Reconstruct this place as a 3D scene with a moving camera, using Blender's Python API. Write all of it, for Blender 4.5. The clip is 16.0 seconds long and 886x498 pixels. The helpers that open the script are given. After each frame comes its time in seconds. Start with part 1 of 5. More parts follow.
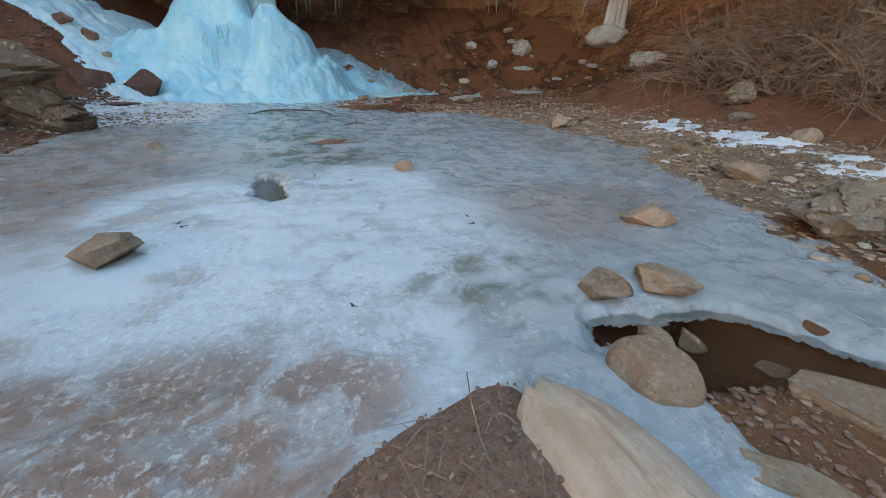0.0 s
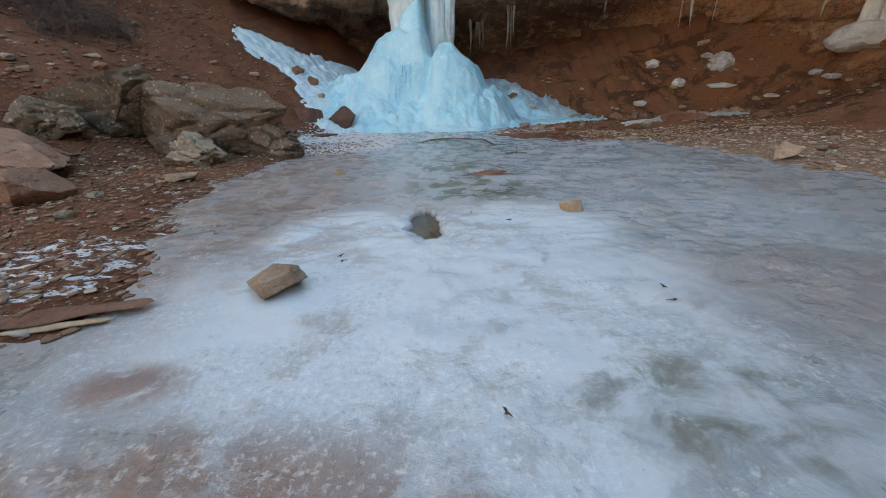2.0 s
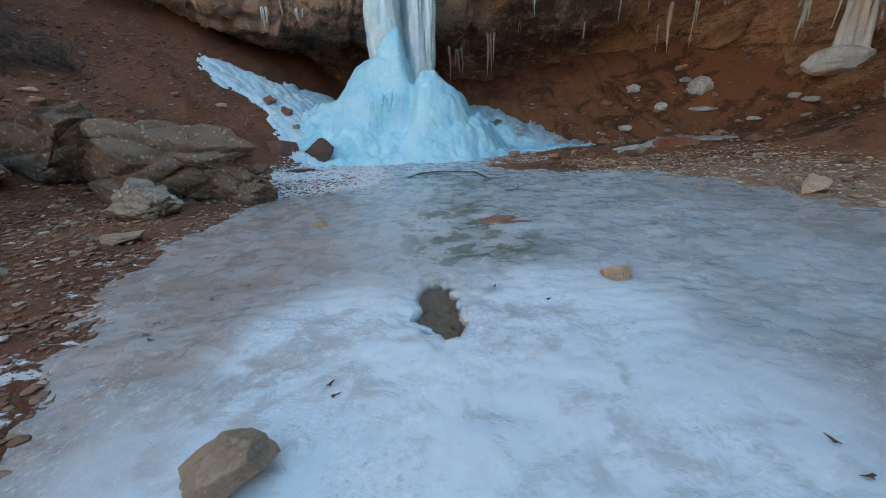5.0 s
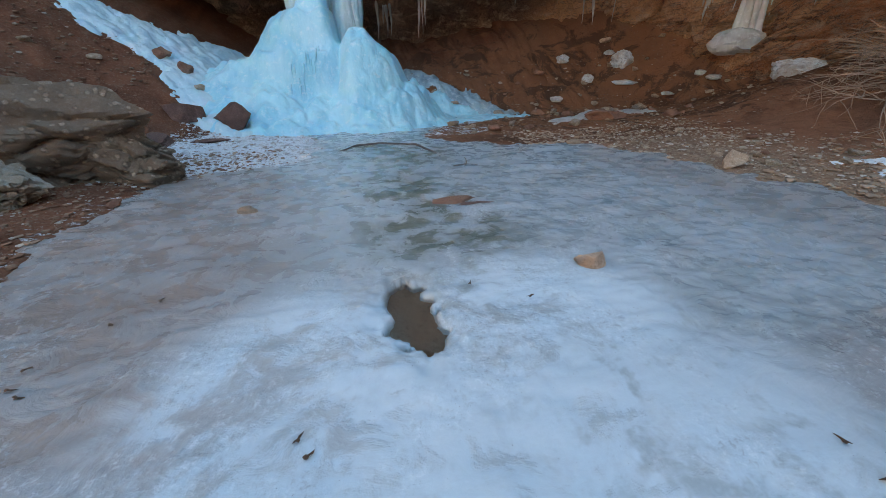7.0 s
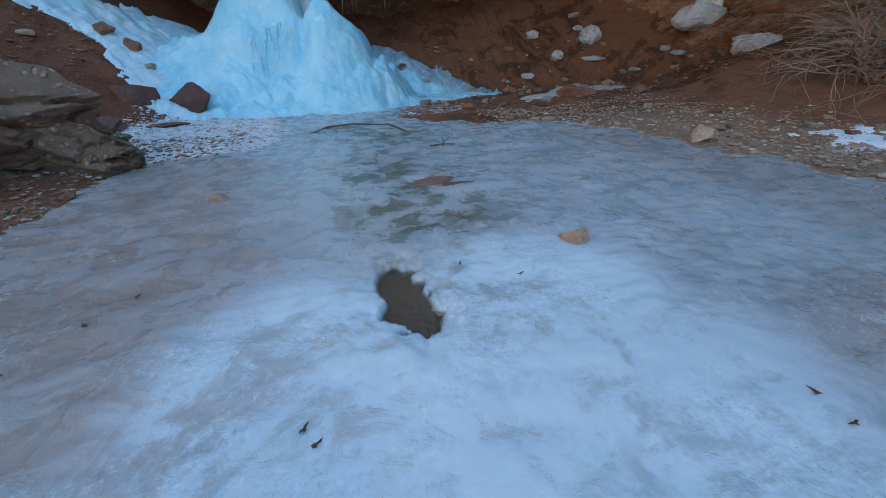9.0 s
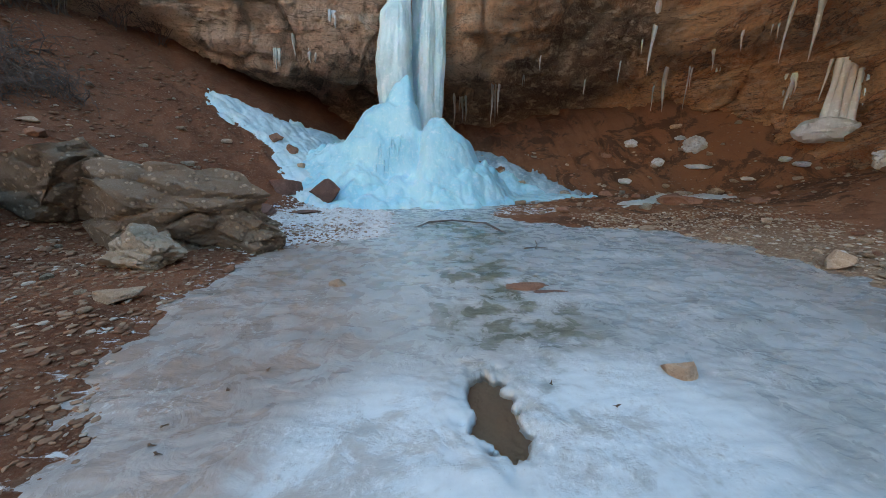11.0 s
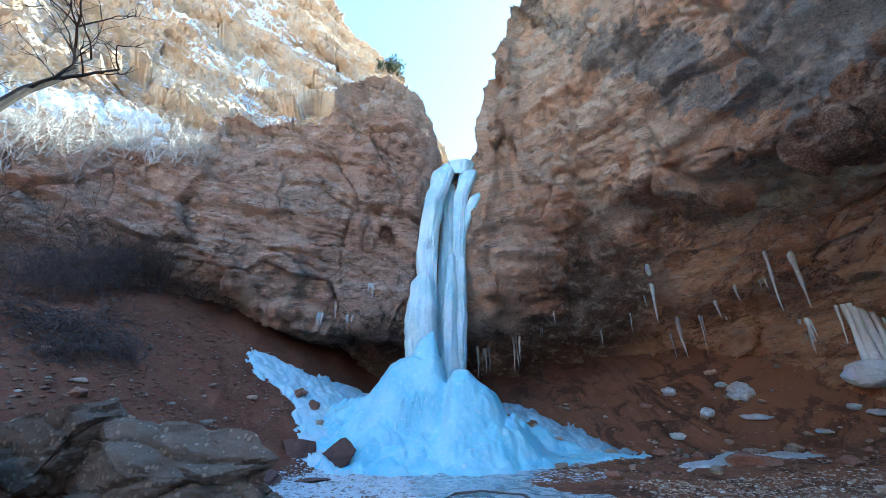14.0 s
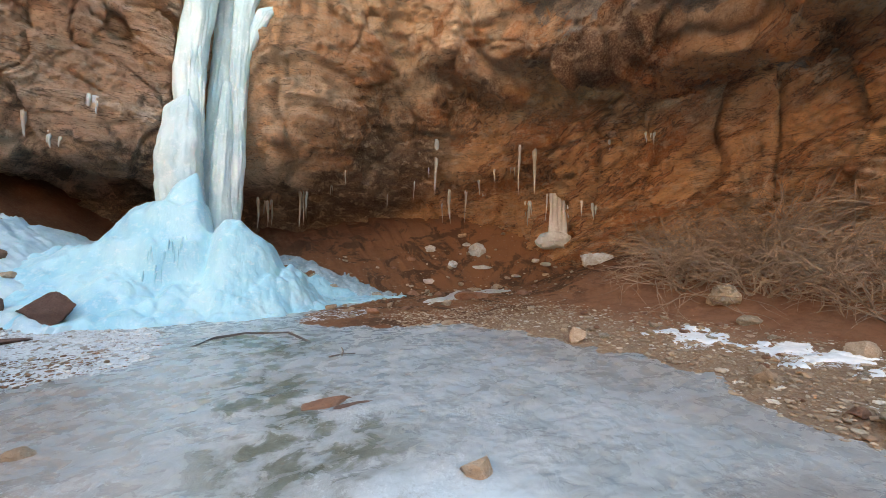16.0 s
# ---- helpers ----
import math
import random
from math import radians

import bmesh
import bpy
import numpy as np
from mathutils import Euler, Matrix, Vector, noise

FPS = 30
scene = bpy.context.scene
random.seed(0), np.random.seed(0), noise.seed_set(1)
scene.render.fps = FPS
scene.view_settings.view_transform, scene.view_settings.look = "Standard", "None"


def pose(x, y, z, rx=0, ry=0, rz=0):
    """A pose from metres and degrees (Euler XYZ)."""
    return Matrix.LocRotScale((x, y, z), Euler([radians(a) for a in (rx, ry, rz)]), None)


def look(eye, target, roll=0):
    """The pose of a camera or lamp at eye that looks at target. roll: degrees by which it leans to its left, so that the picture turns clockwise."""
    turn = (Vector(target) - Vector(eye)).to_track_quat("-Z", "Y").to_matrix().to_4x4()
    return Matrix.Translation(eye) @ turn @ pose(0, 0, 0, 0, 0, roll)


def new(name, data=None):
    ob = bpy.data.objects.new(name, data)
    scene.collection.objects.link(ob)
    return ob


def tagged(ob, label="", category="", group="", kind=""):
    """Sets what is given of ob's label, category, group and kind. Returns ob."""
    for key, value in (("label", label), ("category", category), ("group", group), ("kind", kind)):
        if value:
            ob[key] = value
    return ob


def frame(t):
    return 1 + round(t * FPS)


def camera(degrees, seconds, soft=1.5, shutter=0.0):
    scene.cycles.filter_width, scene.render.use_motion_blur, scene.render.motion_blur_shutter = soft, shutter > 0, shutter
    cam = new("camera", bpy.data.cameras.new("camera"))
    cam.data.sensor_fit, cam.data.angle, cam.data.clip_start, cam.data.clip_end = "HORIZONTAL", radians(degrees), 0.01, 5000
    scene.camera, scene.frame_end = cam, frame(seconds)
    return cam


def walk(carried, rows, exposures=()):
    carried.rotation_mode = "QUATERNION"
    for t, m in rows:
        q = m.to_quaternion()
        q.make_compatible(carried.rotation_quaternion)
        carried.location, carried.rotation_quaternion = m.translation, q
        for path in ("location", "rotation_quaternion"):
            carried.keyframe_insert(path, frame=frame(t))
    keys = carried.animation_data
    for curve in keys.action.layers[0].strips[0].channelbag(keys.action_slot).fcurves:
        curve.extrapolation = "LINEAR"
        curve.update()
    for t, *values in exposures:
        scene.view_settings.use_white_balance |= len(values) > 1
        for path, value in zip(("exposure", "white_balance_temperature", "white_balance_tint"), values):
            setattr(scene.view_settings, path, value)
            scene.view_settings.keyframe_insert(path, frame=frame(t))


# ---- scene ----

LENS = 101.33
ROWS = [  # seconds, x, y, z, pitch, roll, yaw
    (0, 0.084, -3.247, 1.072, -27.24, 1.93, -23.44),
    (0.5, 0.102, -3.172, 1.066, -28.77, -1.56, -9.18),
    (1, 0.033, -3.075, 1.086, -25.17, -1.19, 1.57),
    (1.5, -0.014, -2.955, 1.082, -25.08, -0.07, -2.46),
    (2, 0.063, -2.731, 1.080, -23.77, -1.68, 0.77),
    (2.5, 0.062, -2.653, 1.086, -22.84, -2.41, 5.14),
    (3, -0.053, -2.678, 1.117, -23.22, -4.05, 9.16),
    (3.5, -0.103, -2.562, 1.104, -23.04, -1.90, 4.04),
    (4, -0.061, -2.229, 1.093, -19.07, -0.39, -3.44),
    (4.2, -0.070, -2.137, 1.122, -19.45, -2.47, -2.49),
    (6.3, -0.355, -1.568, 1.266, -21.92, -0.96, -4.76),
    (6.5, -0.345, -1.537, 1.253, -22.37, -0.96, -8.65),
    (7, -0.385, -1.445, 1.265, -25.83, -0.30, -14.34),
    (7.5, -0.445, -1.421, 1.252, -27.76, -0.21, -15.15),
    (8, -0.457, -1.384, 1.261, -28.77, -0.69, -20.54),
    (8.2, -0.439, -1.372, 1.253, -28.50, -0.16, -23.35),
    (10.3, -0.575, -1.477, 1.354, -28.08, -0.29, -8.03),
    (10.5, -0.584, -1.464, 1.387, -26.33, 0.41, -7.98),
    (11, -0.599, -1.482, 1.498, -15.57, 0.52, -5.07),
    (11.5, -0.585, -1.530, 1.611, -1.58, -0.94, -0.81),
    (12, -0.609, -1.518, 1.661, 11.55, -0.25, -0.82),
    (12.5, -0.604, -1.506, 1.628, 23.60, 0.47, -1.17),
    (13, -0.599, -1.494, 1.613, 31.57, 0.12, -0.97),
    (13.5, -0.586, -1.495, 1.613, 31.14, 0.29, -0.88),
    (14, -0.576, -1.525, 1.526, 22.51, -0.52, -1.32),
    (14.2, -0.555, -1.546, 1.520, 13.50, -1.13, -3.55),
    (14.5, -0.533, -1.456, 1.481, -1.30, -1.96, -8.17),
    (15, -0.498, -1.436, 1.393, -10.84, 0.02, -13.71),
    (15.5, -0.411, -1.439, 1.434, -5.60, -0.20, -22.89),
    (16, -0.305, -1.395, 1.478, 0.84, 0.58, -32.60),
]
EXPOSURES = [(0, 2.8, 8900, -7), (1.5, 2.8, 9900, 0), (3, 2.78, 8900, -6), (3.5, 2.72, 8200, -8), (4, 2.7, 8000, -9), (7, 2.72, 8000, -6), (8.2, 2.56, 6600, -9), (10.3, 2.55, 7400, -9), (11, 2.86, 8700, -6), (11.6, 3.28, 9400, -2), (12.5, 3.25, 7000, -3), (13, 3.1, 6500, -3), (13.3, 2.78, 5350, -6), (14, 2.76, 5250, -10), (14.5, 3.05, 5800, -14), (15, 3.08, 7500, -9), (15.4, 3.18, 9000, -5), (16, 3.38, 11200, 2)]

cam = camera(LENS, 16.0, soft=0.8)
walk(cam, [(t, pose(x, y, z, 90 + pitch, 0, yaw) @ pose(0, 0, 0, 0, 0, roll)) for t, x, y, z, pitch, roll, yaw in ROWS],
     exposures=EXPOSURES)

# ---- world and sun ----
SUN_AZ, SUN_EL = 48.0, 44.0        # degrees right of +y, and above the horizon
world = bpy.data.worlds.new("world")
scene.world = world
world.use_nodes = True
wn = world.node_tree.nodes
wl = world.node_tree.links
sky = wn.new("ShaderNodeTexSky")
sky.sky_type = "NISHITA"
sky.sun_disc = False
sky.sun_elevation = radians(SUN_EL)
sky.sun_rotation = radians(SUN_AZ)
sky.altitude = 1800
sky.dust_density = 0.5
wl.new(sky.outputs[0], wn["Background"].inputs[0])
wn["Background"].inputs[1].default_value = 0.15
sun = new("sun", bpy.data.lights.new("sun", "SUN"))
sun.data.energy = 5.0
sun.data.angle = radians(0.5)
sun.data.color = (1.0, 0.95, 0.86)
sun.matrix_world = look((60 * math.sin(radians(SUN_AZ)), 60 * math.cos(radians(SUN_AZ)), 60 * math.tan(radians(SUN_EL))), (0, 0, 0))


# ---- array noise ----
def hashed(ix, iy, iz, salt):
    h = (ix * 374761393 + iy * 668265263 + iz * 1274126177 + salt * 974634721) & 0xFFFFFFFF
    h = ((h ^ (h >> 13)) * 1274126177) & 0xFFFFFFFF
    h = ((h ^ (h >> 16)) * 668265263) & 0xFFFFFFFF
    return ((h ^ (h >> 15)) & 0xFFFF) / 65535.0


def vnoise(x, y, z, salt=0):
    """Smooth noise from -1 to 1 at the places of three arrays."""
    x, y, z = np.broadcast_arrays(np.asarray(x, float), y, z)
    fx, fy, fz = np.floor(x), np.floor(y), np.floor(z)
    ix, iy, iz = fx.astype(np.int64), fy.astype(np.int64), fz.astype(np.int64)
    u, v, w = x - fx, y - fy, z - fz
    u, v, w = (a * a * a * (a * (a * 6 - 15) + 10) for a in (u, v, w))
    out = 0
    for dx in (0, 1):
        for dy in (0, 1):
            for dz in (0, 1):
                k = (u if dx else 1 - u) * (v if dy else 1 - v) * (w if dz else 1 - w)
                out = out + k * hashed(ix + dx, iy + dy, iz + dz, salt)
    return out * 2 - 1


def fbm(x, y, z, octaves=4, salt=0, gain=0.5):
    out, amp, k = 0, 1.0, 1.0
    for o in range(octaves):
        out = out + amp * vnoise(np.asarray(x) * k, np.asarray(y) * k, np.asarray(z) * k, salt + o)
        amp, k = amp * gain, k * 2.03
    return out


def cells(x, y, z, salt=0):
    """Distance to the nearest and the second nearest cell point, and the nearest one's random value."""
    x, y, z = np.broadcast_arrays(np.asarray(x, float), y, z)
    ix, iy, iz = (np.floor(a).astype(np.int64) for a in (x, y, z))
    d1, d2, val = np.full(x.shape, 9.0), np.full(x.shape, 9.0), np.zeros(x.shape)
    for dx in (-1, 0, 1):
        for dy in (-1, 0, 1):
            for dz in (-1, 0, 1):
                jx, jy, jz = ix + dx, iy + dy, iz + dz
                px = jx + hashed(jx, jy, jz, salt)
                py = jy + hashed(jx, jy, jz, salt + 1)
                pz = jz + hashed(jx, jy, jz, salt + 2)
                d = np.sqrt((x - px) ** 2 + (y - py) ** 2 + (z - pz) ** 2)
                near = d < d1
                d2 = np.where(near, d1, np.minimum(d2, d))
                val = np.where(near, hashed(jx, jy, jz, salt + 3), val)
                d1 = np.where(near, d, d1)
    return d1, d2, val


def step(a, b, x):
    t = np.clip((x - a) / (b - a), 0, 1)
    return t * t * (3 - 2 * t)


def grid_mesh(name, X, Y, Z, keep=None, closed=False):
    """A mesh over a grid of places; keep tells which of the grid's cells are filled."""
    nu, nv = X.shape
    verts = np.stack([X, Y, Z], -1).reshape(-1, 3)
    a = np.arange(nu * nv).reshape(nu, nv)
    if closed:
        a = np.concatenate([a, a[:1]], 0)
    quads = np.stack([a[:-1, :-1], a[1:, :-1], a[1:, 1:], a[:-1, 1:]], -1)
    quads = quads[keep] if keep is not None else quads.reshape(-1, 4)
    used = np.unique(quads)
    index = np.zeros(nu * nv, int)
    index[used] = np.arange(len(used))
    me = bpy.data.meshes.new(name)
    me.from_pydata(verts[used].tolist(), [], index[quads].tolist())
    me.polygons.foreach_set("use_smooth", [True] * len(me.polygons))
    me.update()
    return me


def part(name, data, material, parent=None, label=""):
    """One mesh object, made of a mesh or a bmesh, under a thing."""
    if isinstance(data, bmesh.types.BMesh):
        me = bpy.data.meshes.new(name)
        data.to_mesh(me)
        data.free()
        data = me
    if material and not data.materials:
        data.materials.append(material)
    ob = new(name, data)
    ob.parent = parent
    return tagged(ob, label)


# ---- materials ----
class Nodes:
    """Short hand for a node material."""

    def __init__(self, name, rough=0.8, spec=0.3):
        self.mat = bpy.data.materials.new(name)
        self.mat.use_nodes = True
        self.n, self.l = self.mat.node_tree.nodes, self.mat.node_tree.links
        self.shader = self.n["Principled BSDF"]
        self.set("Roughness", rough)
        self.set("Specular IOR Level", spec)
        self.coords = self.n.new("ShaderNodeTexCoord").outputs["Object"]
        self.geo = self.n.new("ShaderNodeNewGeometry")

    def set(self, key, value):
        if isinstance(value, bpy.types.NodeSocket):
            self.l.new(value, self.shader.inputs[key])
        else:
            self.shader.inputs[key].default_value = value

    def scaled(self, sx, sy, sz, shift=0):
        m = self.n.new("ShaderNodeMapping")
        m.inputs["Scale"].default_value = (sx, sy, sz)
        m.inputs["Location"].default_value = (shift, shift * 0.7, shift * 1.3)
        self.l.new(self.coords, m.inputs["Vector"])
        return m.outputs[0]

    def noise(self, scale, detail=6, rough=0.6, distort=0.0, vector=None):
        t = self.n.new("ShaderNodeTexNoise")
        t.inputs["Scale"].default_value = scale
        t.inputs["Detail"].default_value = detail
        t.inputs["Roughness"].default_value = rough
        t.inputs["Distortion"].default_value = distort
        self.l.new(vector or self.coords, t.inputs["Vector"])
        return t.outputs["Fac"]

    def cell(self, scale, vector=None, feature="F1", out="Distance", rand=1.0):
        t = self.n.new("ShaderNodeTexVoronoi")
        t.feature = feature
        t.inputs["Scale"].default_value = scale
        t.inputs["Randomness"].default_value = rand
        self.l.new(vector or self.coords, t.inputs["Vector"])
        return t.outputs[out]

    def ramp(self, fac, a, b, va=0.0, vb=1.0):
        m = self.n.new("ShaderNodeMapRange")
        m.interpolation_type = "SMOOTHSTEP"
        for i, v in enumerate((None, a, b, va, vb)):
            if i:
                m.inputs[i].default_value = v
        self.l.new(fac, m.inputs[0])
        return m.outputs[0]

    def mix(self, fac, a, b, kind="MIX"):
        m = self.n.new("ShaderNodeMix")
        m.data_type, m.blend_type = "RGBA", kind
        for key, v in ((0, fac), (6, a), (7, b)):
            if isinstance(v, bpy.types.NodeSocket):
                self.l.new(v, m.inputs[key])
            else:
                m.inputs[key].default_value = v if key == 0 else (*v, 1.0)
        return m.outputs[2]

    def calc(self, op, a, b=0.5):
        m = self.n.new("ShaderNodeMath")
        m.operation = op
        for i, v in enumerate((a, b)):
            if isinstance(v, bpy.types.NodeSocket):
                self.l.new(v, m.inputs[i])
            else:
                m.inputs[i].default_value = v
        return m.outputs[0]

    def axis(self, k):
        s = self.n.new("ShaderNodeSeparateXYZ")
        self.l.new(self.coords, s.inputs[0])
        return s.outputs[k]

    def upness(self):
        s = self.n.new("ShaderNodeSeparateXYZ")
        self.l.new(self.geo.outputs["Normal"], s.inputs[0])
        return s.outputs[2]

    def spot(self, x, y, rx, ry, soft=0.5):
        """1 inside an ellipse on the ground, falling to 0 at its rim."""
        dx = self.calc("DIVIDE", self.calc("SUBTRACT", self.axis(0), x), rx)
        dy = self.calc("DIVIDE", self.calc("SUBTRACT", self.axis(1), y), ry)
        d = self.calc("ADD", self.calc("MULTIPLY", dx, dx), self.calc("MULTIPLY", dy, dy))
        return self.ramp(d, 1.0 + soft, 1.0 - soft, 0.0, 1.0)

    def bump(self, height, distance, strength=1.0):
        b = self.n.new("ShaderNodeBump")
        b.inputs["Distance"].default_value = distance
        b.inputs["Strength"].default_value = strength
        self.l.new(height, b.inputs["Height"])
        if self.shader.inputs["Normal"].links:
            self.l.new(self.shader.inputs["Normal"].links[0].from_socket, b.inputs["Normal"])
        self.set("Normal", b.outputs[0])


def cliff_material(name, tan, red, varnish, low=0.0):
    m = Nodes(name, 0.88, 0.2)
    bands = m.noise(1.0, 6, 0.65, 0.5, m.scaled(0.22, 0.22, 1.9))
    base = m.mix(m.ramp(bands, 0.40, 0.58), tan, red)
    if low:
        # rust-red lower beds
        foot = m.calc("ADD", m.axis(2), m.ramp(m.noise(0.5, 6, 0.65, 0.5, m.scaled(1, 1, 1, 17)), 0.25, 0.75, -2.2, 2.2))
        rust = m.mix(m.ramp(m.noise(1.2, 6, 0.7, 0.4), 0.38, 0.62), (0.52, 0.195, 0.075), (0.33, 0.12, 0.046))
        rust = m.mix(m.calc("MULTIPLY", m.ramp(m.axis(0), 6.8, 9.0), m.ramp(m.noise(0.7, 6, 0.65), 0.40, 0.55)), rust, (0.66, 0.37, 0.14))
        right = m.ramp(m.axis(0), 1.5, 4.5)
        base = m.mix(m.calc("MULTIPLY", m.calc("MULTIPLY", m.ramp(foot, 8.6, 6.8), right), low), base, rust)
    # dripping beds painted dark in streaks and tongues: seep water plus the overhang's shade
    seep_shade = m.calc("ADD", m.axis(2), m.ramp(m.noise(0.9, 7, 0.7, 0.6, m.scaled(1, 1, 0.5, 41)), 0.25, 0.75, -1.6, 1.6))
    seep_shade = m.calc("ADD", seep_shade, m.ramp(m.axis(0), 2.0, 5.0, 1.5, -1.7)) if low else seep_shade
    # this mask darkens for damp and for overhang shade alike
    wet = m.ramp(seep_shade, 5.9 if low else 4.6, 4.4 if low else 3.3)
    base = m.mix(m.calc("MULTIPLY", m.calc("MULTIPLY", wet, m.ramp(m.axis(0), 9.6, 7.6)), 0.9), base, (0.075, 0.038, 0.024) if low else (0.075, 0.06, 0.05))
    if low:
        # dipping orange beds where the wall comes down to the bank
        t = m.calc("ADD", m.calc("MULTIPLY", m.axis(2), 1.7), m.calc("MULTIPLY", m.axis(1), 0.85))
        place = m.n.new("ShaderNodeCombineXYZ")
        m.l.new(m.calc("MULTIPLY", m.axis(0), 0.3), place.inputs[0])
        m.l.new(m.calc("MULTIPLY", m.axis(1), 0.3), place.inputs[1])
        m.l.new(t, place.inputs[2])
        strata = m.noise(1.0, 6, 0.65, 0.25, place.outputs[0])
        beds = m.mix(m.ramp(strata, 0.40, 0.60), (0.48, 0.185, 0.08), (0.76, 0.43, 0.23))
        beds = m.mix(m.ramp(m.calc("ABSOLUTE", m.calc("SUBTRACT", strata, 0.46)), 0.0, 0.022, 0.95, 0.0), beds, (0.07, 0.03, 0.02))
        base = m.mix(m.calc("MULTIPLY", m.calc("MULTIPLY", m.ramp(m.axis(0), 6.8, 8.4), m.ramp(m.axis(2), 7.6, 6.2)), 0.92), base, beds)
    patch = m.noise(0.5, 6, 0.65, 0.3, m.scaled(1, 1, 1, 7))
    base = m.mix(m.ramp(patch, 0.5, 0.68, 0, 0.7), base, (0.40, 0.28, 0.19))
    streak = m.noise(1.0, 5, 0.65, 0.5, m.scaled(1.8, 1.8, 0.16, 3))
    base = m.mix(m.ramp(streak, 0.55, 0.68, 0, 0.5), base, (0.17, 0.095, 0.06))
    high = m.calc("ADD", m.axis(2), m.ramp(m.noise(0.35, 6, 0.65), 0.25, 0.75, -1.8, 1.8))
    # dark varnish over the upper slab, whose lower rim climbs away from the pond
    run = m.calc("MAXIMUM", m.calc("SUBTRACT", m.axis(1), 4.0), 0.0)
    rim = m.calc("ADD", m.calc("ADD", m.calc("MULTIPLY", run, 0.9), m.calc("MULTIPLY", m.calc("MULTIPLY", run, run), 0.15)), 6.6)
    over = m.calc("SUBTRACT", m.calc("ADD", m.axis(2), m.ramp(m.noise(0.55, 7, 0.66, 0.4, m.scaled(1, 1, 1, 23)), 0.25, 0.75, -1.2, 1.2)), rim)
    worn = m.noise(0.42, 7, 0.66, 0.8, m.scaled(1, 1, 0.55, 21))
    dark = m.calc("MULTIPLY", m.ramp(over, 0.0, 0.25), m.ramp(m.calc("ADD", worn, m.ramp(over, 0.5, 4.5, 0.16, -0.08)), 0.50, 0.545))
    dark = m.calc("MULTIPLY", dark, m.ramp(m.axis(0), 1.5, 3.5))
    base = m.mix(m.calc("MULTIPLY", dark, varnish), base, m.mix(m.ramp(m.noise(3.0, 6, 0.7), 0.4, 0.6), (0.165, 0.155, 0.15), (0.25, 0.23, 0.21)))
    pale = m.calc("MULTIPLY", m.ramp(high, 12.0, 15.0), m.ramp(m.noise(1.1, 6, 0.7), 0.42, 0.6))
    base = m.mix(m.calc("MULTIPLY", pale, 0.75), base, (0.62, 0.53, 0.41))
    seam = m.noise(1.0, 5, 0.6, 0.35, m.scaled(0.45, 0.45, 4.5, 61))
    seam = m.calc("MULTIPLY", m.ramp(m.calc("ABSOLUTE", m.calc("SUBTRACT", seam, 0.5)), 0.0, 0.016, 1.0, 0.0), m.ramp(m.noise(0.8, 4, 0.6, 0, m.scaled(1, 1, 1, 71)), 0.40, 0.54))
    base = m.mix(m.calc("MULTIPLY", seam, 0.9), base, (0.09, 0.05, 0.035))
    base = m.mix(m.ramp(m.noise(2.2, 7, 0.7, 0.3, m.scaled(1, 1, 1.6, 81)), 0.52, 0.62, 0, 0.5), base, (0.72, 0.55, 0.41))
    lichen = m.noise(9, 5, 0.72)
    base = m.mix(m.ramp(lichen, 0.58, 0.7, 0, 0.5), base, (0.42, 0.36, 0.29))
    base = m.mix(m.ramp(m.noise(5, 6, 0.7, 0.3, m.scaled(1, 1, 2.0, 13)), 0.54, 0.68, 0, 0.45), base, (0.14, 0.08, 0.052))
    grain = m.noise(26, 6, 0.78)
    base = m.mix(m.ramp(grain, 0.42, 0.66, 0.0, 0.55), base, (0.60, 0.44, 0.32))
    pits = m.noise(13, 6, 0.75, 0.2, m.scaled(1, 1, 1.7, 29))
    base = m.mix(m.ramp(pits, 0.46, 0.36, 0.0, 0.5), base, (0.15, 0.085, 0.055))
    # dark hairline cracks, in patches
    line = m.n.new("ShaderNodeVectorMath")
    line.operation = "ADD"
    warp = m.n.new("ShaderNodeTexNoise")
    warp.inputs["Scale"].default_value = 1.5
    m.l.new(m.coords, warp.inputs["Vector"])
    m.l.new(m.scaled(0.7, 0.7, 1.5), line.inputs[0])
    m.l.new(warp.outputs["Color"], line.inputs[1])
    crack = m.ramp(m.cell(1.1, line.outputs[0], "DISTANCE_TO_EDGE"), 0.0, 0.022, 1.0, 0.0)
    crack = m.calc("MULTIPLY", crack, m.ramp(m.noise(0.9, 4), 0.52, 0.62))
    base = m.mix(m.calc("MULTIPLY", crack, 0.5), base, (0.08, 0.045, 0.03))
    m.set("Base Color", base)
    m.bump(m.calc("SUBTRACT", 1.0, m.calc("MAXIMUM", crack, seam)), 0.08, 0.9)
    m.bump(m.noise(2.6, 10, 0.74, 0.3, m.scaled(1, 1, 2.6)), 0.22, 1.0)
    m.bump(pits, 0.08, 1.0)
    m.bump(grain, 0.04, 1.0)
    return m.mat


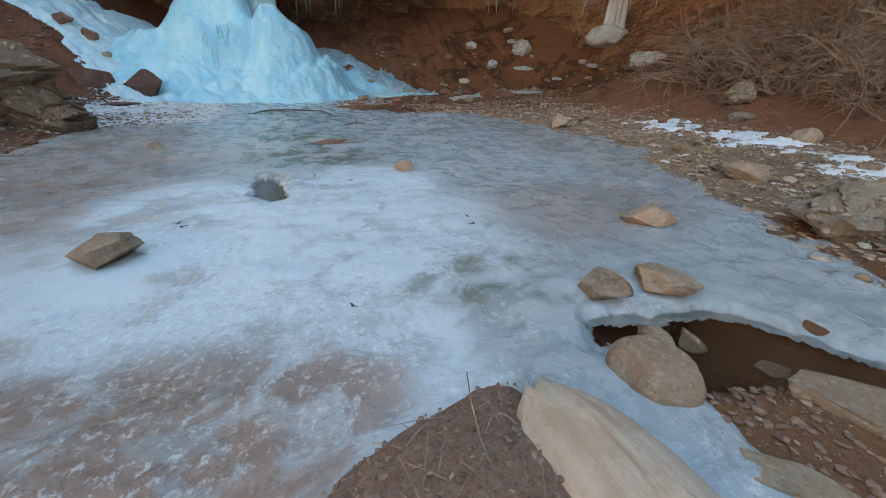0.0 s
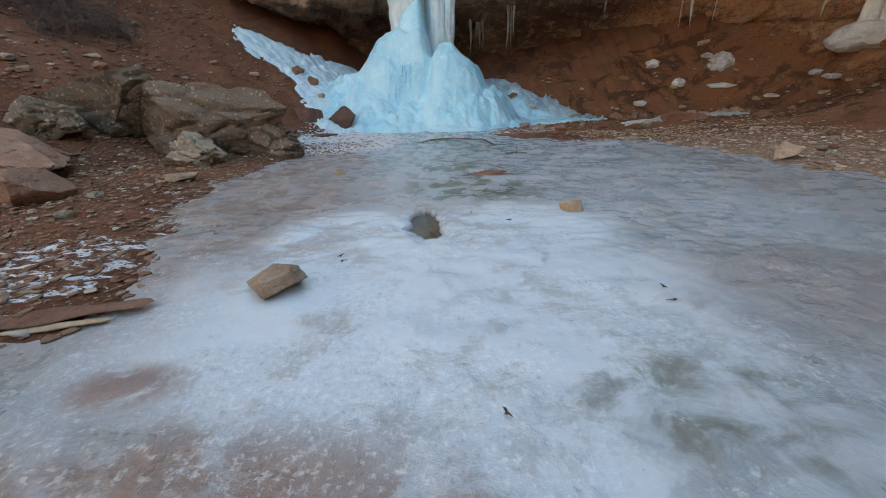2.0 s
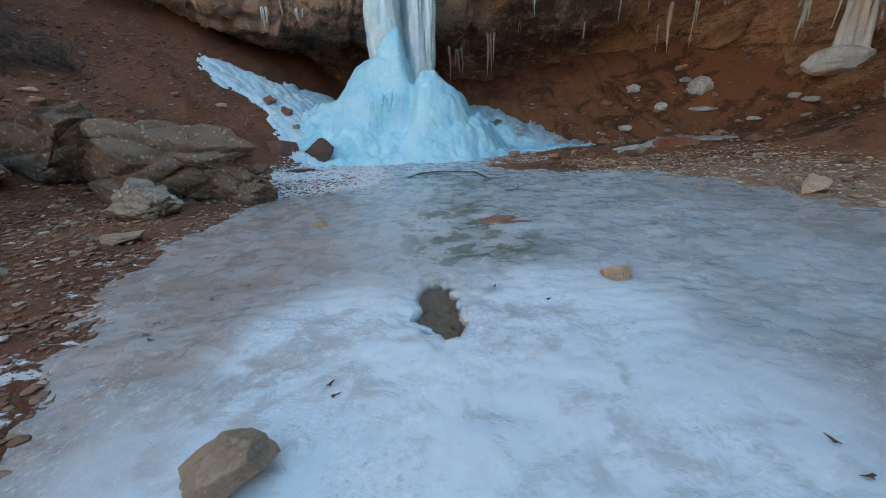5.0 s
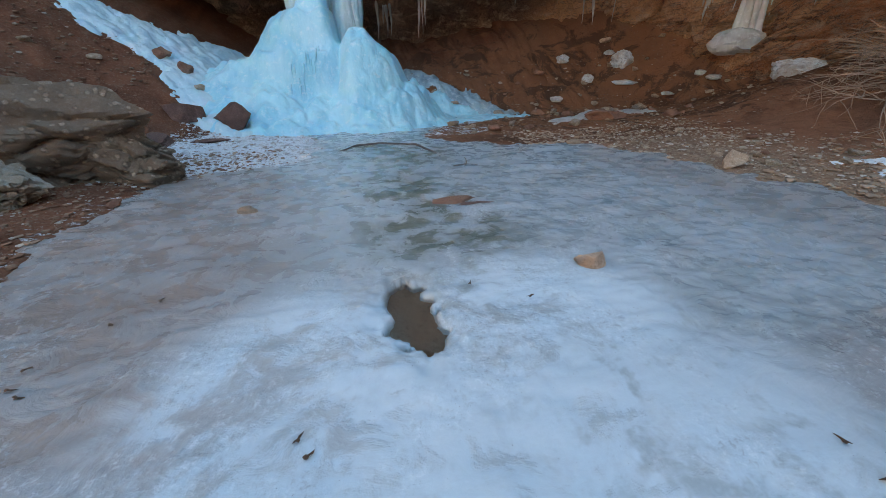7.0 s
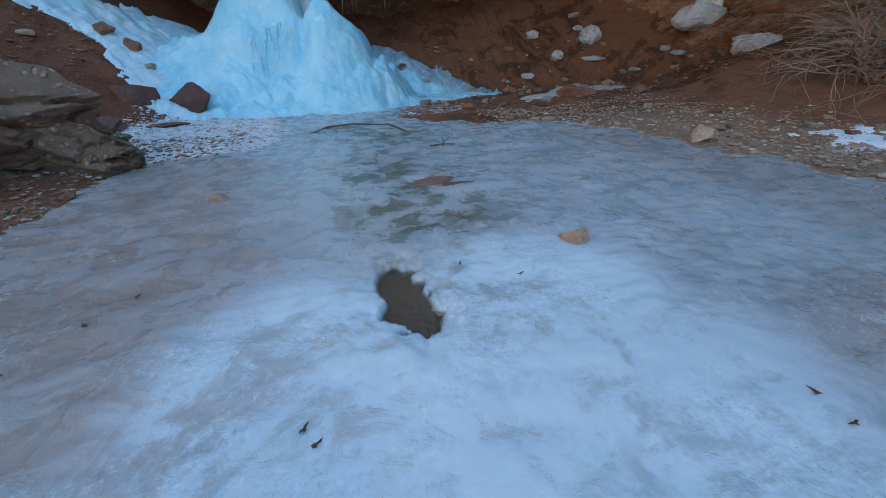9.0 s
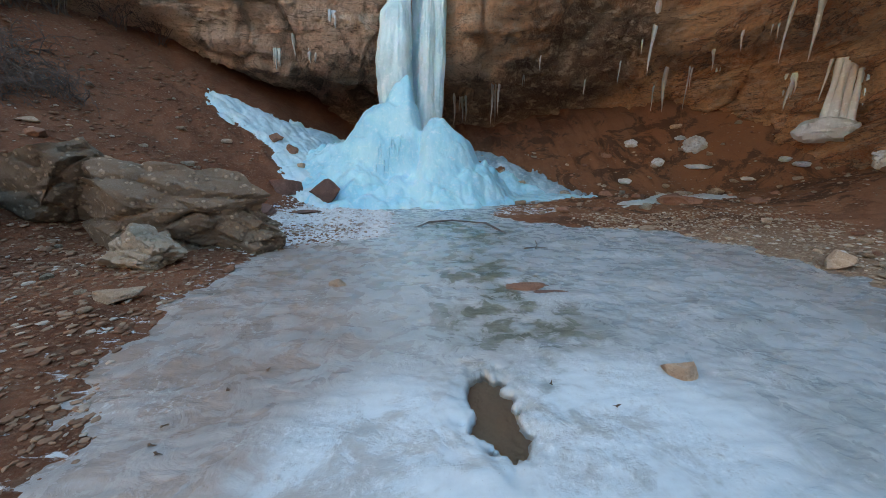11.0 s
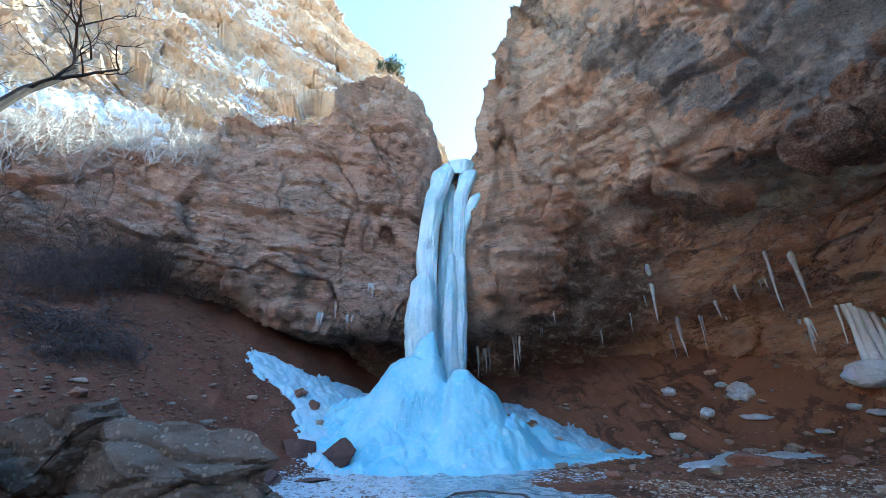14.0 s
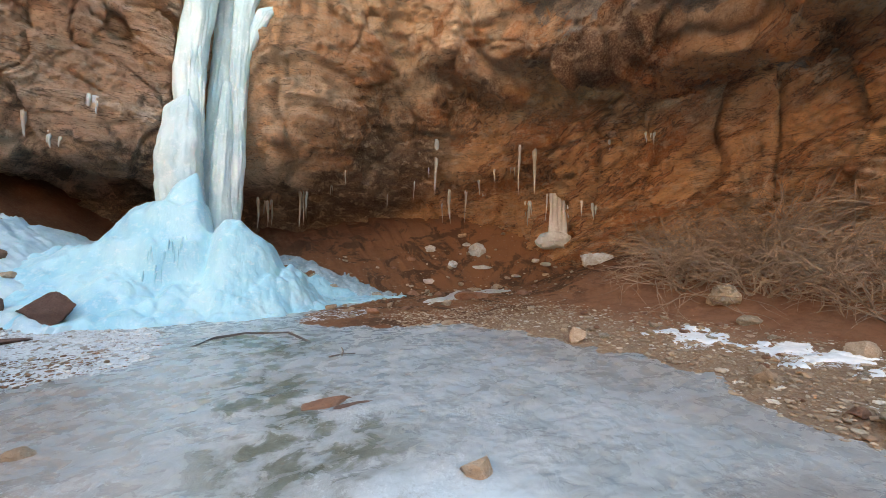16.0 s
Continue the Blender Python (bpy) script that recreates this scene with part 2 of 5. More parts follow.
def dirt_material():
    m = Nodes("red_dirt", 0.93, 0.15)
    big = m.noise(0.7, 7, 0.68)
    base = m.mix(m.ramp(big, 0.38, 0.62), (0.135, 0.053, 0.031), (0.20, 0.087, 0.051))
    fine = m.noise(22, 6, 0.78)
    base = m.mix(m.ramp(fine, 0.48, 0.7, 0, 0.7), base, (0.28, 0.17, 0.115))
    base = m.mix(m.ramp(m.noise(4, 6, 0.7), 0.55, 0.7, 0, 0.5), base, (0.23, 0.155, 0.11))
    red = m.ramp(m.calc("SUBTRACT", m.axis(0), m.calc("MULTIPLY", m.axis(1), 0.2)), 2.5, 5.0)
    base = m.mix(m.calc("MULTIPLY", red, 0.5), base, (0.24, 0.12, 0.07))
    base = m.mix(m.calc("MULTIPLY", m.calc("MAXIMUM", m.spot(5.2, 0.3, 2.0, 4.5, 0.7), m.spot(1.9, -3.1, 1.0, 0.5, 0.6)), m.ramp(fine, 0.35, 0.6, 0.35, 0.9)), base, (0.35, 0.255, 0.185))
    base = m.mix(m.calc("MULTIPLY", m.spot(2.7, -3.05, 1.9, 0.65, 0.4), 0.8), base, (0.21, 0.10, 0.05))
    base = m.mix(m.calc("MULTIPLY", m.spot(0.4, -2.95, 0.7, 0.7, 0.5), m.ramp(fine, 0.3, 0.6, 0.5, 0.95)), base, (0.33, 0.215, 0.165))
    base = m.mix(m.spot(-0.1, 0.2, 0.5, 0.6, 0.4), base, (0.30, 0.225, 0.175))
    base = m.mix(m.calc("MULTIPLY", m.spot(6.5, 9.2, 6.5, 4.2, 0.4), m.ramp(m.noise(2.5, 6, 0.7), 0.35, 0.6, 0.45, 0.9)), base, (0.25, 0.115, 0.06))
    base = m.mix(m.calc("MULTIPLY", m.spot(9.0, 2.2, 3.0, 4.5, 0.5), m.ramp(m.noise(3.5, 6, 0.7), 0.35, 0.6, 0.3, 0.8)), base, (0.34, 0.165, 0.10))
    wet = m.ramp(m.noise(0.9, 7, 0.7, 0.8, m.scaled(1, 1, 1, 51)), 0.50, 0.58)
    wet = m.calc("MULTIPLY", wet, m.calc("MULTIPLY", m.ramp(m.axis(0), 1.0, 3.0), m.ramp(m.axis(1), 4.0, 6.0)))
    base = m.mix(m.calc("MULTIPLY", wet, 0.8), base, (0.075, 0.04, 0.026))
    # frost and thin snow lying in patches on both shores
    left = m.calc("MAXIMUM", m.spot(-2.6, -0.55, 0.75, 0.8, 0.8), m.spot(-3.5, -0.75, 0.7, 0.45, 0.7))
    left = m.calc("MAXIMUM", left, m.calc("MULTIPLY", m.spot(-2.75, 2.0, 0.5, 2.2, 0.8), 0.8))
    right = m.calc("MAXIMUM", m.spot(6.1, 1.2, 0.75, 0.3, 0.6), m.calc("MAXIMUM", m.spot(6.25, -0.1, 0.5, 0.9, 0.6), m.spot(5.9, -1.35, 0.6, 0.35, 0.6)))
    gravel = m.calc("MULTIPLY", m.spot(-2.2, 6.1, 1.6, 2.4, 0.5), 1.35)
    far = m.calc("MULTIPLY", m.spot(2.0, 7.2, 1.4, 0.9, 0.6), 0.95)
    area = m.calc("MAXIMUM", m.calc("MAXIMUM", left, right), m.calc("MAXIMUM", gravel, far))
    flakes = m.noise(5.5, 7, 0.68, 0.4, m.scaled(1, 1.7, 1, 5))
    snow = m.ramp(m.calc("ADD", flakes, m.calc("MULTIPLY", m.calc("SUBTRACT", area, 1.0), 0.36)), 0.48, 0.56)
    base = m.mix(snow, base, (0.72, 0.75, 0.79))
    m.set("Base Color", base)
    m.bump(m.noise(3, 8, 0.72), 0.10, 0.8)
    m.bump(fine, 0.025, 0.9)
    m.bump(m.cell(24, None, "F1"), 0.012, 0.5)
    m.bump(m.noise(140, 3), 0.003, 0.7)
    return m.mat


def pond_material():
    m = Nodes("pond_ice", 0.32, 0.5)
    swirl = m.noise(1.1, 6, 0.62, 0.9, m.scaled(1, 1.25, 1, 2))
    veil = m.noise(4.2, 6, 0.62, 0.5, m.scaled(1, 1.15, 1, 9))
    grain = m.noise(30, 6, 0.72, 0.2)
    clear, frost, silt = (0.295, 0.34, 0.36), (0.505, 0.605, 0.67), (0.235, 0.165, 0.135)
    amount = m.calc("ADD", m.calc("MULTIPLY", swirl, 0.55), m.calc("MULTIPLY", veil, 0.45))
    base = m.mix(m.ramp(amount, 0.40, 0.58), clear, (0.375, 0.425, 0.46))
    base = m.mix(m.calc("MULTIPLY", m.spot(-1.5, 2.0, 2.0, 4.0, 0.95), m.ramp(veil, 0.35, 0.6, 0.55, 0.25)), base, (0.38, 0.345, 0.325))
    # silt along the shores, in torn patches
    torn = m.noise(3.2, 7, 0.7, 0.7, m.scaled(1, 1.3, 1, 15))
    brown = m.calc("MULTIPLY", m.spot(-2.15, 1.6, 1.15, 3.4, 0.9), m.ramp(amount, 0.40, 0.60, 0.75, 0.4))
    near = m.calc("MULTIPLY", m.calc("MAXIMUM", m.spot(-0.85, -2.45, 1.1, 0.62, 0.8), m.calc("MULTIPLY", m.spot(-0.1, -2.3, 0.5, 0.35, 0.9), 0.8)), m.ramp(torn, 0.40, 0.58, 0.45, 1.2))
    brown = m.calc("MAXIMUM", brown, near)
    brown = m.calc("MAXIMUM", brown, m.calc("MULTIPLY", m.spot(4.2, 1.5, 0.8, 4.0, 0.8), 0.3))
    brown = m.calc("MAXIMUM", brown, m.calc("MULTIPLY", m.spot(2.4, -1.0, 1.0, 0.6, 0.8), 0.5))
    base = m.mix(brown, base, silt)
    base = m.mix(m.calc("MULTIPLY", m.spot(-1.1, -2.75, 0.9, 0.6, 0.8), m.ramp(torn, 0.55, 0.66, 0.0, 0.85)), base, (0.16, 0.085, 0.055))
    # a greenish channel towards the fall, and dark seams towards the outlet
    chan = m.calc("MAXIMUM", m.spot(0.35, 2.2, 0.75, 1.7, 0.8), m.spot(0.35, 5.2, 0.9, 1.3, 0.8))
    chan = m.calc("MAXIMUM", chan, m.spot(1.0, -1.72, 0.5, 0.4, 0.9))
    base = m.mix(m.calc("MULTIPLY", chan, m.ramp(amount, 0.42, 0.54, 1.0, 0.05)), base, (0.135, 0.145, 0.115))
    white = m.calc("MAXIMUM", m.spot(0.0, -0.95, 1.45, 1.1, 0.9), m.spot(0.65, 0.1, 0.75, 0.65, 0.8))
    white = m.calc("MAXIMUM", white, m.spot(-0.65, -0.2, 0.7, 0.8, 0.7))
    white = m.calc("MAXIMUM", white, m.calc("MULTIPLY", m.spot(0.4, -2.1, 0.35, 0.45, 0.9), 0.8))
    white = m.calc("MULTIPLY", m.calc("MULTIPLY", white, m.ramp(amount, 0.38, 0.52, 0.2, 1.0)), m.ramp(near, 0.1, 0.8, 1.0, 0.1))
    base = m.mix(white, base, frost)
    wave = m.noise(0.9, 6, 0.66, 0.2, m.scaled(1.0, 1.0, 1, 27))
    seam = m.ramp(m.calc("ABSOLUTE", m.calc("SUBTRACT", wave, 0.5)), 0.0, 0.05, 1.0, 0.0)
    seam = m.calc("MULTIPLY", m.calc("MULTIPLY", seam, m.ramp(veil, 0.40, 0.62)), m.calc("MAXIMUM", m.spot(1.3, -1.2, 1.2, 1.6, 0.8), 0.12))
    base = m.mix(m.calc("MULTIPLY", seam, 0.5), base, (0.17, 0.185, 0.185))
    # hoar frost grows in coarse patches, the rest is smooth
    rough_patch = m.ramp(m.calc("ADD", m.noise(1.6, 5, 0.6, 0, m.scaled(1, 1, 1, 37)), m.calc("MULTIPLY", m.spot(-0.5, -1.8, 1.0, 0.6, 0.9), 0.14)), 0.47, 0.62, 0.15, 1.0)
    base = m.mix(m.calc("MULTIPLY", m.ramp(grain, 0.52, 0.64, 0, 0.42), rough_patch), base, (0.74, 0.80, 0.84))
    base = m.mix(m.calc("MULTIPLY", m.ramp(grain, 0.46, 0.34, 0, 0.42), rough_patch), base, (0.20, 0.21, 0.23))
    base = m.mix(m.calc("MULTIPLY", m.ramp(m.noise(95, 2, 0.5, 0, m.scaled(1, 1, 1, 3)), 0.74, 0.78), 0.7), base, (0.10, 0.09, 0.085))
    rust = m.calc("MULTIPLY", m.spot(-1.27, -1.6, 0.22, 0.13, 0.9), m.ramp(veil, 0.38, 0.52))
    base = m.mix(m.calc("MULTIPLY", rust, 0.75), base, (0.20, 0.10, 0.065))
    m.set("Base Color", base)
    m.set("Roughness", m.ramp(m.calc("ADD", white, m.calc("MULTIPLY", veil, 0.4)), 0.1, 1.0, 0.26, 0.7))
    m.bump(m.calc("MULTIPLY", m.noise(1.0, 3, 0.5, 0.5, m.scaled(2.0, 5.0, 1, 19)), m.ramp(m.axis(1), 0.3, 2.5)), 0.06, 0.4)
    m.bump(m.calc("MULTIPLY", veil, m.ramp(white, 0.3, 0.9, 1.0, 0.25)), 0.035, 0.4)
    m.bump(m.calc("MULTIPLY", grain, rough_patch), 0.008, 0.8)
    return m.mat


def ice_material(name, pale, deep, rough=0.3):
    m = Nodes(name, rough, 0.5)
    tone = m.noise(1.3, 5, 0.6, 0.4, m.scaled(1, 1, 0.5))
    base = m.mix(m.ramp(tone, 0.35, 0.65), pale, deep)
    base = m.mix(m.ramp(m.noise(7, 6, 0.7), 0.5, 0.7, 0, 0.5), base, (0.85, 0.9, 0.93))
    m.set("Base Color", base)
    m.set("Subsurface Weight", 0.35)
    m.set("Subsurface Radius", (0.15, 0.35, 0.5))
    m.set("Subsurface Scale", 0.25)
    m.bump(m.noise(6, 7, 0.65, 0.2, m.scaled(1, 1, 0.45)), 0.05, 0.7)
    m.bump(m.noise(40, 4, 0.6), 0.005, 0.5)
    return m.mat


def stone_material(name, a, b, c, scale=1.0, bump=0.02, pits=0.0):
    m = Nodes(name, 0.85, 0.25)
    base = m.mix(m.ramp(m.noise(2.2 * scale, 6, 0.65, 0.4), 0.36, 0.64), a, b)
    base = m.mix(m.ramp(m.noise(7 * scale, 6, 0.7), 0.5, 0.68, 0, 0.8), base, c)
    base = m.mix(m.ramp(m.noise(38 * scale ** 0.5, 5, 0.75), 0.46, 0.36, 0, 0.55), base, tuple(v * 0.45 for v in a))
    base = m.mix(m.ramp(m.noise(55, 4, 0.7, 0, m.scaled(1, 1, 1, 8)), 0.58, 0.68, 0, 0.5), base, tuple(min(0.75, v * 1.5) for v in c))
    if pits:
        hollow = m.ramp(m.calc("ADD", m.cell(11, None, "F1"), m.calc("MULTIPLY", m.noise(9, 5, 0.7), 0.5)), 0.42, 0.62)
        base = m.mix(m.calc("MULTIPLY", hollow, pits), base, tuple(v * 0.38 for v in b))
        m.bump(m.calc("SUBTRACT", 1.0, hollow), 0.05, 1.0)
    info = m.n.new("ShaderNodeObjectInfo")
    shade = m.n.new("ShaderNodeHueSaturation")
    m.l.new(m.ramp(info.outputs["Random"], 0, 1, 0.8, 1.15), shade.inputs["Value"])
    m.l.new(base, shade.inputs["Color"])
    m.set("Base Color", shade.outputs[0])
    m.bump(m.noise(9 * scale, 9, 0.72), bump, 0.8)
    m.bump(m.noise(24 * scale, 6, 0.75), 0.012, 0.9)
    m.bump(m.noise(70, 4, 0.7), 0.004, 0.9)
    return m.mat


def plain_material(name, color, rough=0.8, vary=0.3, scale=12.0, bump=0.004):
    m = Nodes(name, rough, 0.3)
    dark = tuple(c * (1 - vary) for c in color)
    n = m.noise(scale, 6, 0.65)
    m.set("Base Color", m.mix(m.ramp(n, 0.35, 0.65), dark, color))
    m.bump(n, bump, 0.8)
    return m.mat


def water_material():
    m = Nodes("clear_water", 0.06, 0.5)
    m.set("Base Color", (0.96, 0.9, 0.82, 1))
    m.set("Transmission Weight", 1.0)
    m.set("IOR", 1.33)
    m.bump(m.noise(9, 3, 0.5, 0.4), 0.01, 0.35)
    return m.mat


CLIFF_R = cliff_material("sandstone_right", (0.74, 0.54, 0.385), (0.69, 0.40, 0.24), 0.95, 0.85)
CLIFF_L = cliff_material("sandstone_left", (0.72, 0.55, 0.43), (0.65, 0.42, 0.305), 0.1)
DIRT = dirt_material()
POND = pond_material()
FALL_ICE = ice_material("waterfall_ice", (0.48, 0.77, 0.86), (0.31, 0.645, 0.775))
DULL_ICE = ice_material("dull_ice", (0.34, 0.47, 0.54), (0.22, 0.31, 0.37))
COLUMN_ICE = ice_material("column_ice", (0.62, 0.76, 0.79), (0.40, 0.58, 0.62))
GREY_ICE = ice_material("grey_ice", (0.62, 0.64, 0.64), (0.45, 0.44, 0.42))
SNOW = plain_material("old_snow", (0.78, 0.82, 0.86), 0.7, 0.12, 9, 0.02)
TAN_STONE = stone_material("tan_stone", (0.49, 0.37, 0.275), (0.36, 0.25, 0.175), (0.57, 0.47, 0.37), 1.8, 0.05)
SLAB_STONE = stone_material("slab_stone", (0.36, 0.215, 0.155), (0.28, 0.15, 0.105), (0.42, 0.29, 0.22), 1.2, 0.03)
RED_STONE = stone_material("red_stone", (0.24, 0.12, 0.08), (0.30, 0.17, 0.12), (0.16, 0.08, 0.055))
GREY_STONE = stone_material("lichen_stone", (0.49, 0.405, 0.315), (0.36, 0.27, 0.20), (0.60, 0.53, 0.44), 2.2, 0.09, 0.72)
DARK_STONE = stone_material("dark_stone", (0.15, 0.085, 0.07), (0.10, 0.058, 0.048), (0.20, 0.12, 0.095))
BROWN_STONE = stone_material("brown_stone", (0.42, 0.285, 0.185), (0.34, 0.22, 0.14), (0.48, 0.345, 0.235))
DIRTY_ICE = stone_material("dirty_ice", (0.62, 0.66, 0.69), (0.48, 0.46, 0.43), (0.36, 0.28, 0.22), 1.6, 0.03)
PALE_STONE = stone_material("pale_stone", (0.56, 0.49, 0.40), (0.40, 0.31, 0.22), (0.72, 0.68, 0.60), 1.6, 0.05, 0.4)
WATER = water_material()


# ---- the lie of the land ----
POND_EDGE = [(-1.75, -2.05), (-2.0, -1.5), (-1.72, -1.0), (-2.0, -0.4), (-2.25, 0.1), (-2.55, 0.8), (-2.88, 1.6), (-2.9, 2.6), (-2.6, 3.9),
             (-1.4, 4.5), (-0.7, 5.3), (-0.9, 7.2), (-2.6, 8.2), (-2.6, 10.0), (4.5, 10.6), (3.4, 9.0), (1.6, 7.8), (1.1, 6.9), (1.4, 6.2), (2.4, 5.3),
             (4.2, 4.9), (4.45, 3.6), (4.75, 2.2), (4.85, 1.2), (4.45, 0.3), (4.0, -0.7), (3.55, -1.65), (3.28, -2.15), (2.95, -2.6), (2.8, -3.1), (2.55, -3.2), (2.36, -2.95), (2.2, -2.6), (1.95, -2.42), (1.45, -2.25),
             (1.2, -2.5), (1.35, -2.95), (1.3, -3.6), (0.95, -3.2), (0.9, -2.75), (0.78, -2.45), (0.55, -2.4), (0.25, -2.55), (0.0, -2.62),
             (-0.1, -3.1), (-0.5, -4.2), (-1.6, -4.6), (-1.8, -3.2)]


def inside_by(px, py, ring):
    """Signed distance to a closed outline, positive inside."""
    best, odd = np.full(np.shape(px), 1e9), np.zeros(np.shape(px), bool)
    for (ax, ay), (bx, by) in zip(ring, ring[1:] + ring[:1]):
        dx, dy = bx - ax, by - ay
        t = np.clip(((px - ax) * dx + (py - ay) * dy) / (dx * dx + dy * dy), 0, 1)
        best = np.minimum(best, np.hypot(px - ax - t * dx, py - ay - t * dy))
        cross = (ay > py) != (by > py)
        odd ^= cross & (px < dx * (py - ay) / (dy if dy else 1e-9) + ax)
    return np.where(odd, best, -best)


def land(x, y):
    """Height of the bare ground."""
    x, y = np.asarray(x, float), np.asarray(y, float)
    d = inside_by(x + 0.1 * vnoise(x * 2.2, y * 2.2, 0, 5), y + 0.1 * vnoise(x * 2.2, y * 2.2, 4, 6), POND_EDGE)
    shore = np.where(d > 0, -np.minimum(0.12, d * 0.4), np.minimum(0.06, -d * 0.12))
    h = shore + 0.02 * fbm(x * 1.5, y * 1.5, 0, 4, 11) * step(0.2, -0.6, d)
    h = h + 0.065 * np.exp(-((x + 0.14) / 0.35) ** 2 - ((y - 0.28) / 0.5) ** 2)
    # the left slope, and the gully between it and the fall
    foot = np.interp(y, [-12, -4, 1, 3.5, 5.5, 7.5, 9, 14], [-7.5, -6.4, -5.2, -4.7, -3.9, -3.3, -3.0, -3.0])
    left = np.maximum(0, foot - x)
    rise = 0.60 * (np.sqrt(left ** 2 + 0.4) - 0.63)
    rise = np.where(rise > 3.6, 3.6 + (rise - 3.6) * 0.4, rise)
    h = h + rise + step(0, 2, left) * 0.10 * fbm(x * 0.9, y * 0.9, 0, 5, 31)
    h = h + step(0.0, 1.2, -2.6 - x) * 0.05
    # the back of the hollow behind the fall, and the bank under the right wall
    back = np.maximum(0, y - np.interp(x, [-8, -6, -3, -1, 1, 4, 6, 9, 12], [7.2, 7.2, 7.5, 8.9, 9.5, 9.7, 9.8, 9.6, 7.5]))
    bank_up = 0.45 * (np.sqrt(back ** 2 + 0.2) - 0.45) + 0.11 * np.minimum(back, 4) ** 2 * step(-2.5, 1.0, x)
    most = np.interp(x, [-8, -6, -3, 1, 3, 6, 10], [9, 6, 3.0, 2.3, 2.5, 3.6, 4.6])
    h = h + most * (1 - np.exp(-bank_up / most))
    right = np.maximum(0, x - np.interp(y, [-14, -3, 0, 2, 4, 6, 8], [8.0, 7.6, 7.5, 7.3, 7.2, 7.4, 9.0]))
    h = h + 0.34 * (np.sqrt(right ** 2 + 0.6) - 0.77) * step(12, 8, y)
    h = h + step(4.6, 7.0, x) * step(10.5, 8, y) * 0.16
    hollow = np.minimum(1, back * 0.8) * step(0.5, 2.0, x)
    h = h + hollow * (0.14 * np.abs(fbm(x * 1.1, y * 1.1, 0, 4, 131)) + 0.05 * fbm(x * 4, y * 4, 0, 3, 141))
    h = h + step(0.2, 1.5, left) * 0.035 * fbm(x * 4, y * 4, 0, 3, 151)
    # the stream that leaves the pond, and its near bank
    bed = inside_by(x, y, [(1.22, -2.32), (1.36, -2.14), (1.62, -2.2), (1.95, -2.34), (2.2, -2.56), (2.42, -3.0), (2.9, -3.8), (5, -5.5), (9, -8), (5, -8), (2.6, -4.5), (2.02, -3.5), (1.91, -3.07), (1.72, -2.8), (1.48, -2.7)])
    h = h - 0.20 * step(-0.12, 0.12, bed)
    bank = np.exp(-(((x - 0.42) / 0.42) ** 2 + ((y + 2.95) / 0.42) ** 2) ** 2)
    h = h + 0.10 * bank
    out = np.hypot(x + 0.6, y + 1.5)
    h = h + step(15, 28, out) * 5.0 * step(-0.9, 0.2, (y + np.abs(x) * 0.7) / np.maximum(out, 1)) + 0.03 * np.maximum(0, out - 30)
    return h + 0.012 * fbm(x * 6, y * 6, 0, 3, 51) * step(0.1, -0.3, d)


def spread(lo, a, b, hi, fine):
    """Even steps from a to b, growing steps beyond."""
    mid = list(np.arange(a, b, fine))
    up, s = [b], fine
    while up[-1] < hi:
        s *= 1.12
        up.append(up[-1] + s)
    dn, s = [a - fine], fine
    while dn[-1] > lo:
        s *= 1.12
        dn.append(dn[-1] - s)
    return np.array(dn[::-1] + mid + up)


gx, gy = np.meshgrid(spread(-250, -6.5, 8.5, 250, 0.055), spread(-250, -4.5, 9.5, 250, 0.055), indexing="ij")
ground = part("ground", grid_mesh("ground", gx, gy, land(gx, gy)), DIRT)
tagged(ground, "reddish-brown dirt and gravel ground with thin frost", "ground", kind="structure")


def height(x, y):
    return float(land(np.array([x]), np.array([y]))[0])


# ---- pond ice with its hole ----
HOLE = [(-0.24, 0.58), (-0.28, 0.42), (-0.25, 0.33), (-0.25, 0.28), (-0.31, 0.20), (-0.32, 0.12), (-0.22, 0.07), (-0.15, -0.03), (-0.11, -0.11),
        (-0.06, -0.05), (0.01, 0.0), (0.04, 0.09), (0.02, 0.18), (0.03, 0.32), (0.01, 0.45), (-0.02, 0.57), (-0.09, 0.69), (-0.16, 0.65)]
ix, iy = np.meshgrid(np.concatenate([np.arange(-3.5, -0.6, 0.05), np.arange(-0.6, 0.4, 0.016), np.arange(0.4, 1.2, 0.05), np.arange(1.2, 3.0, 0.018), np.arange(3.0, 6.0, 0.05)]),
                     np.concatenate([np.arange(-5.0, -3.2, 0.05), np.arange(-3.2, -2.1, 0.018), np.arange(-2.1, -0.5, 0.05), np.arange(-0.5, 0.85, 0.018), np.arange(0.85, 10.2, 0.05)]), indexing="ij")
ripple = 0.012 * fbm(ix * 2.2, iy * 3.6, 0, 4, 71) + 0.005 * fbm(ix * 9, iy * 13, 0, 3, 81)
scales = np.maximum(0, vnoise(ix * 1.3 + 0.4 * vnoise(ix, iy, 3, 8), iy * 3.2, 0, 91)) * step(0.5, 2.5, iy + ix * 0.3)
ripple = ripple + 0.032 * scales
hole = inside_by(ix + 0.035 * fbm(ix * 14, iy * 14, 0, 3, 3), iy + 0.035 * fbm(ix * 14, iy * 14, 7, 3, 4), HOLE)
brook = inside_by(ix + 0.05 * fbm(ix * 5, iy * 5, 0, 3, 13), iy + 0.05 * fbm(ix * 5, iy * 5, 2, 3, 14),
                  [(1.27, -2.33), (1.38, -2.18), (1.62, -2.25), (1.8, -2.31), (1.97, -2.37), (2.15, -2.5), (2.28, -2.68), (2.42, -3.0), (2.9, -3.8), (6.5, -4.2), (6.5, -5.2), (2.0, -5.2), (1.5, -3.1), (1.38, -2.75), (1.3, -2.5)])
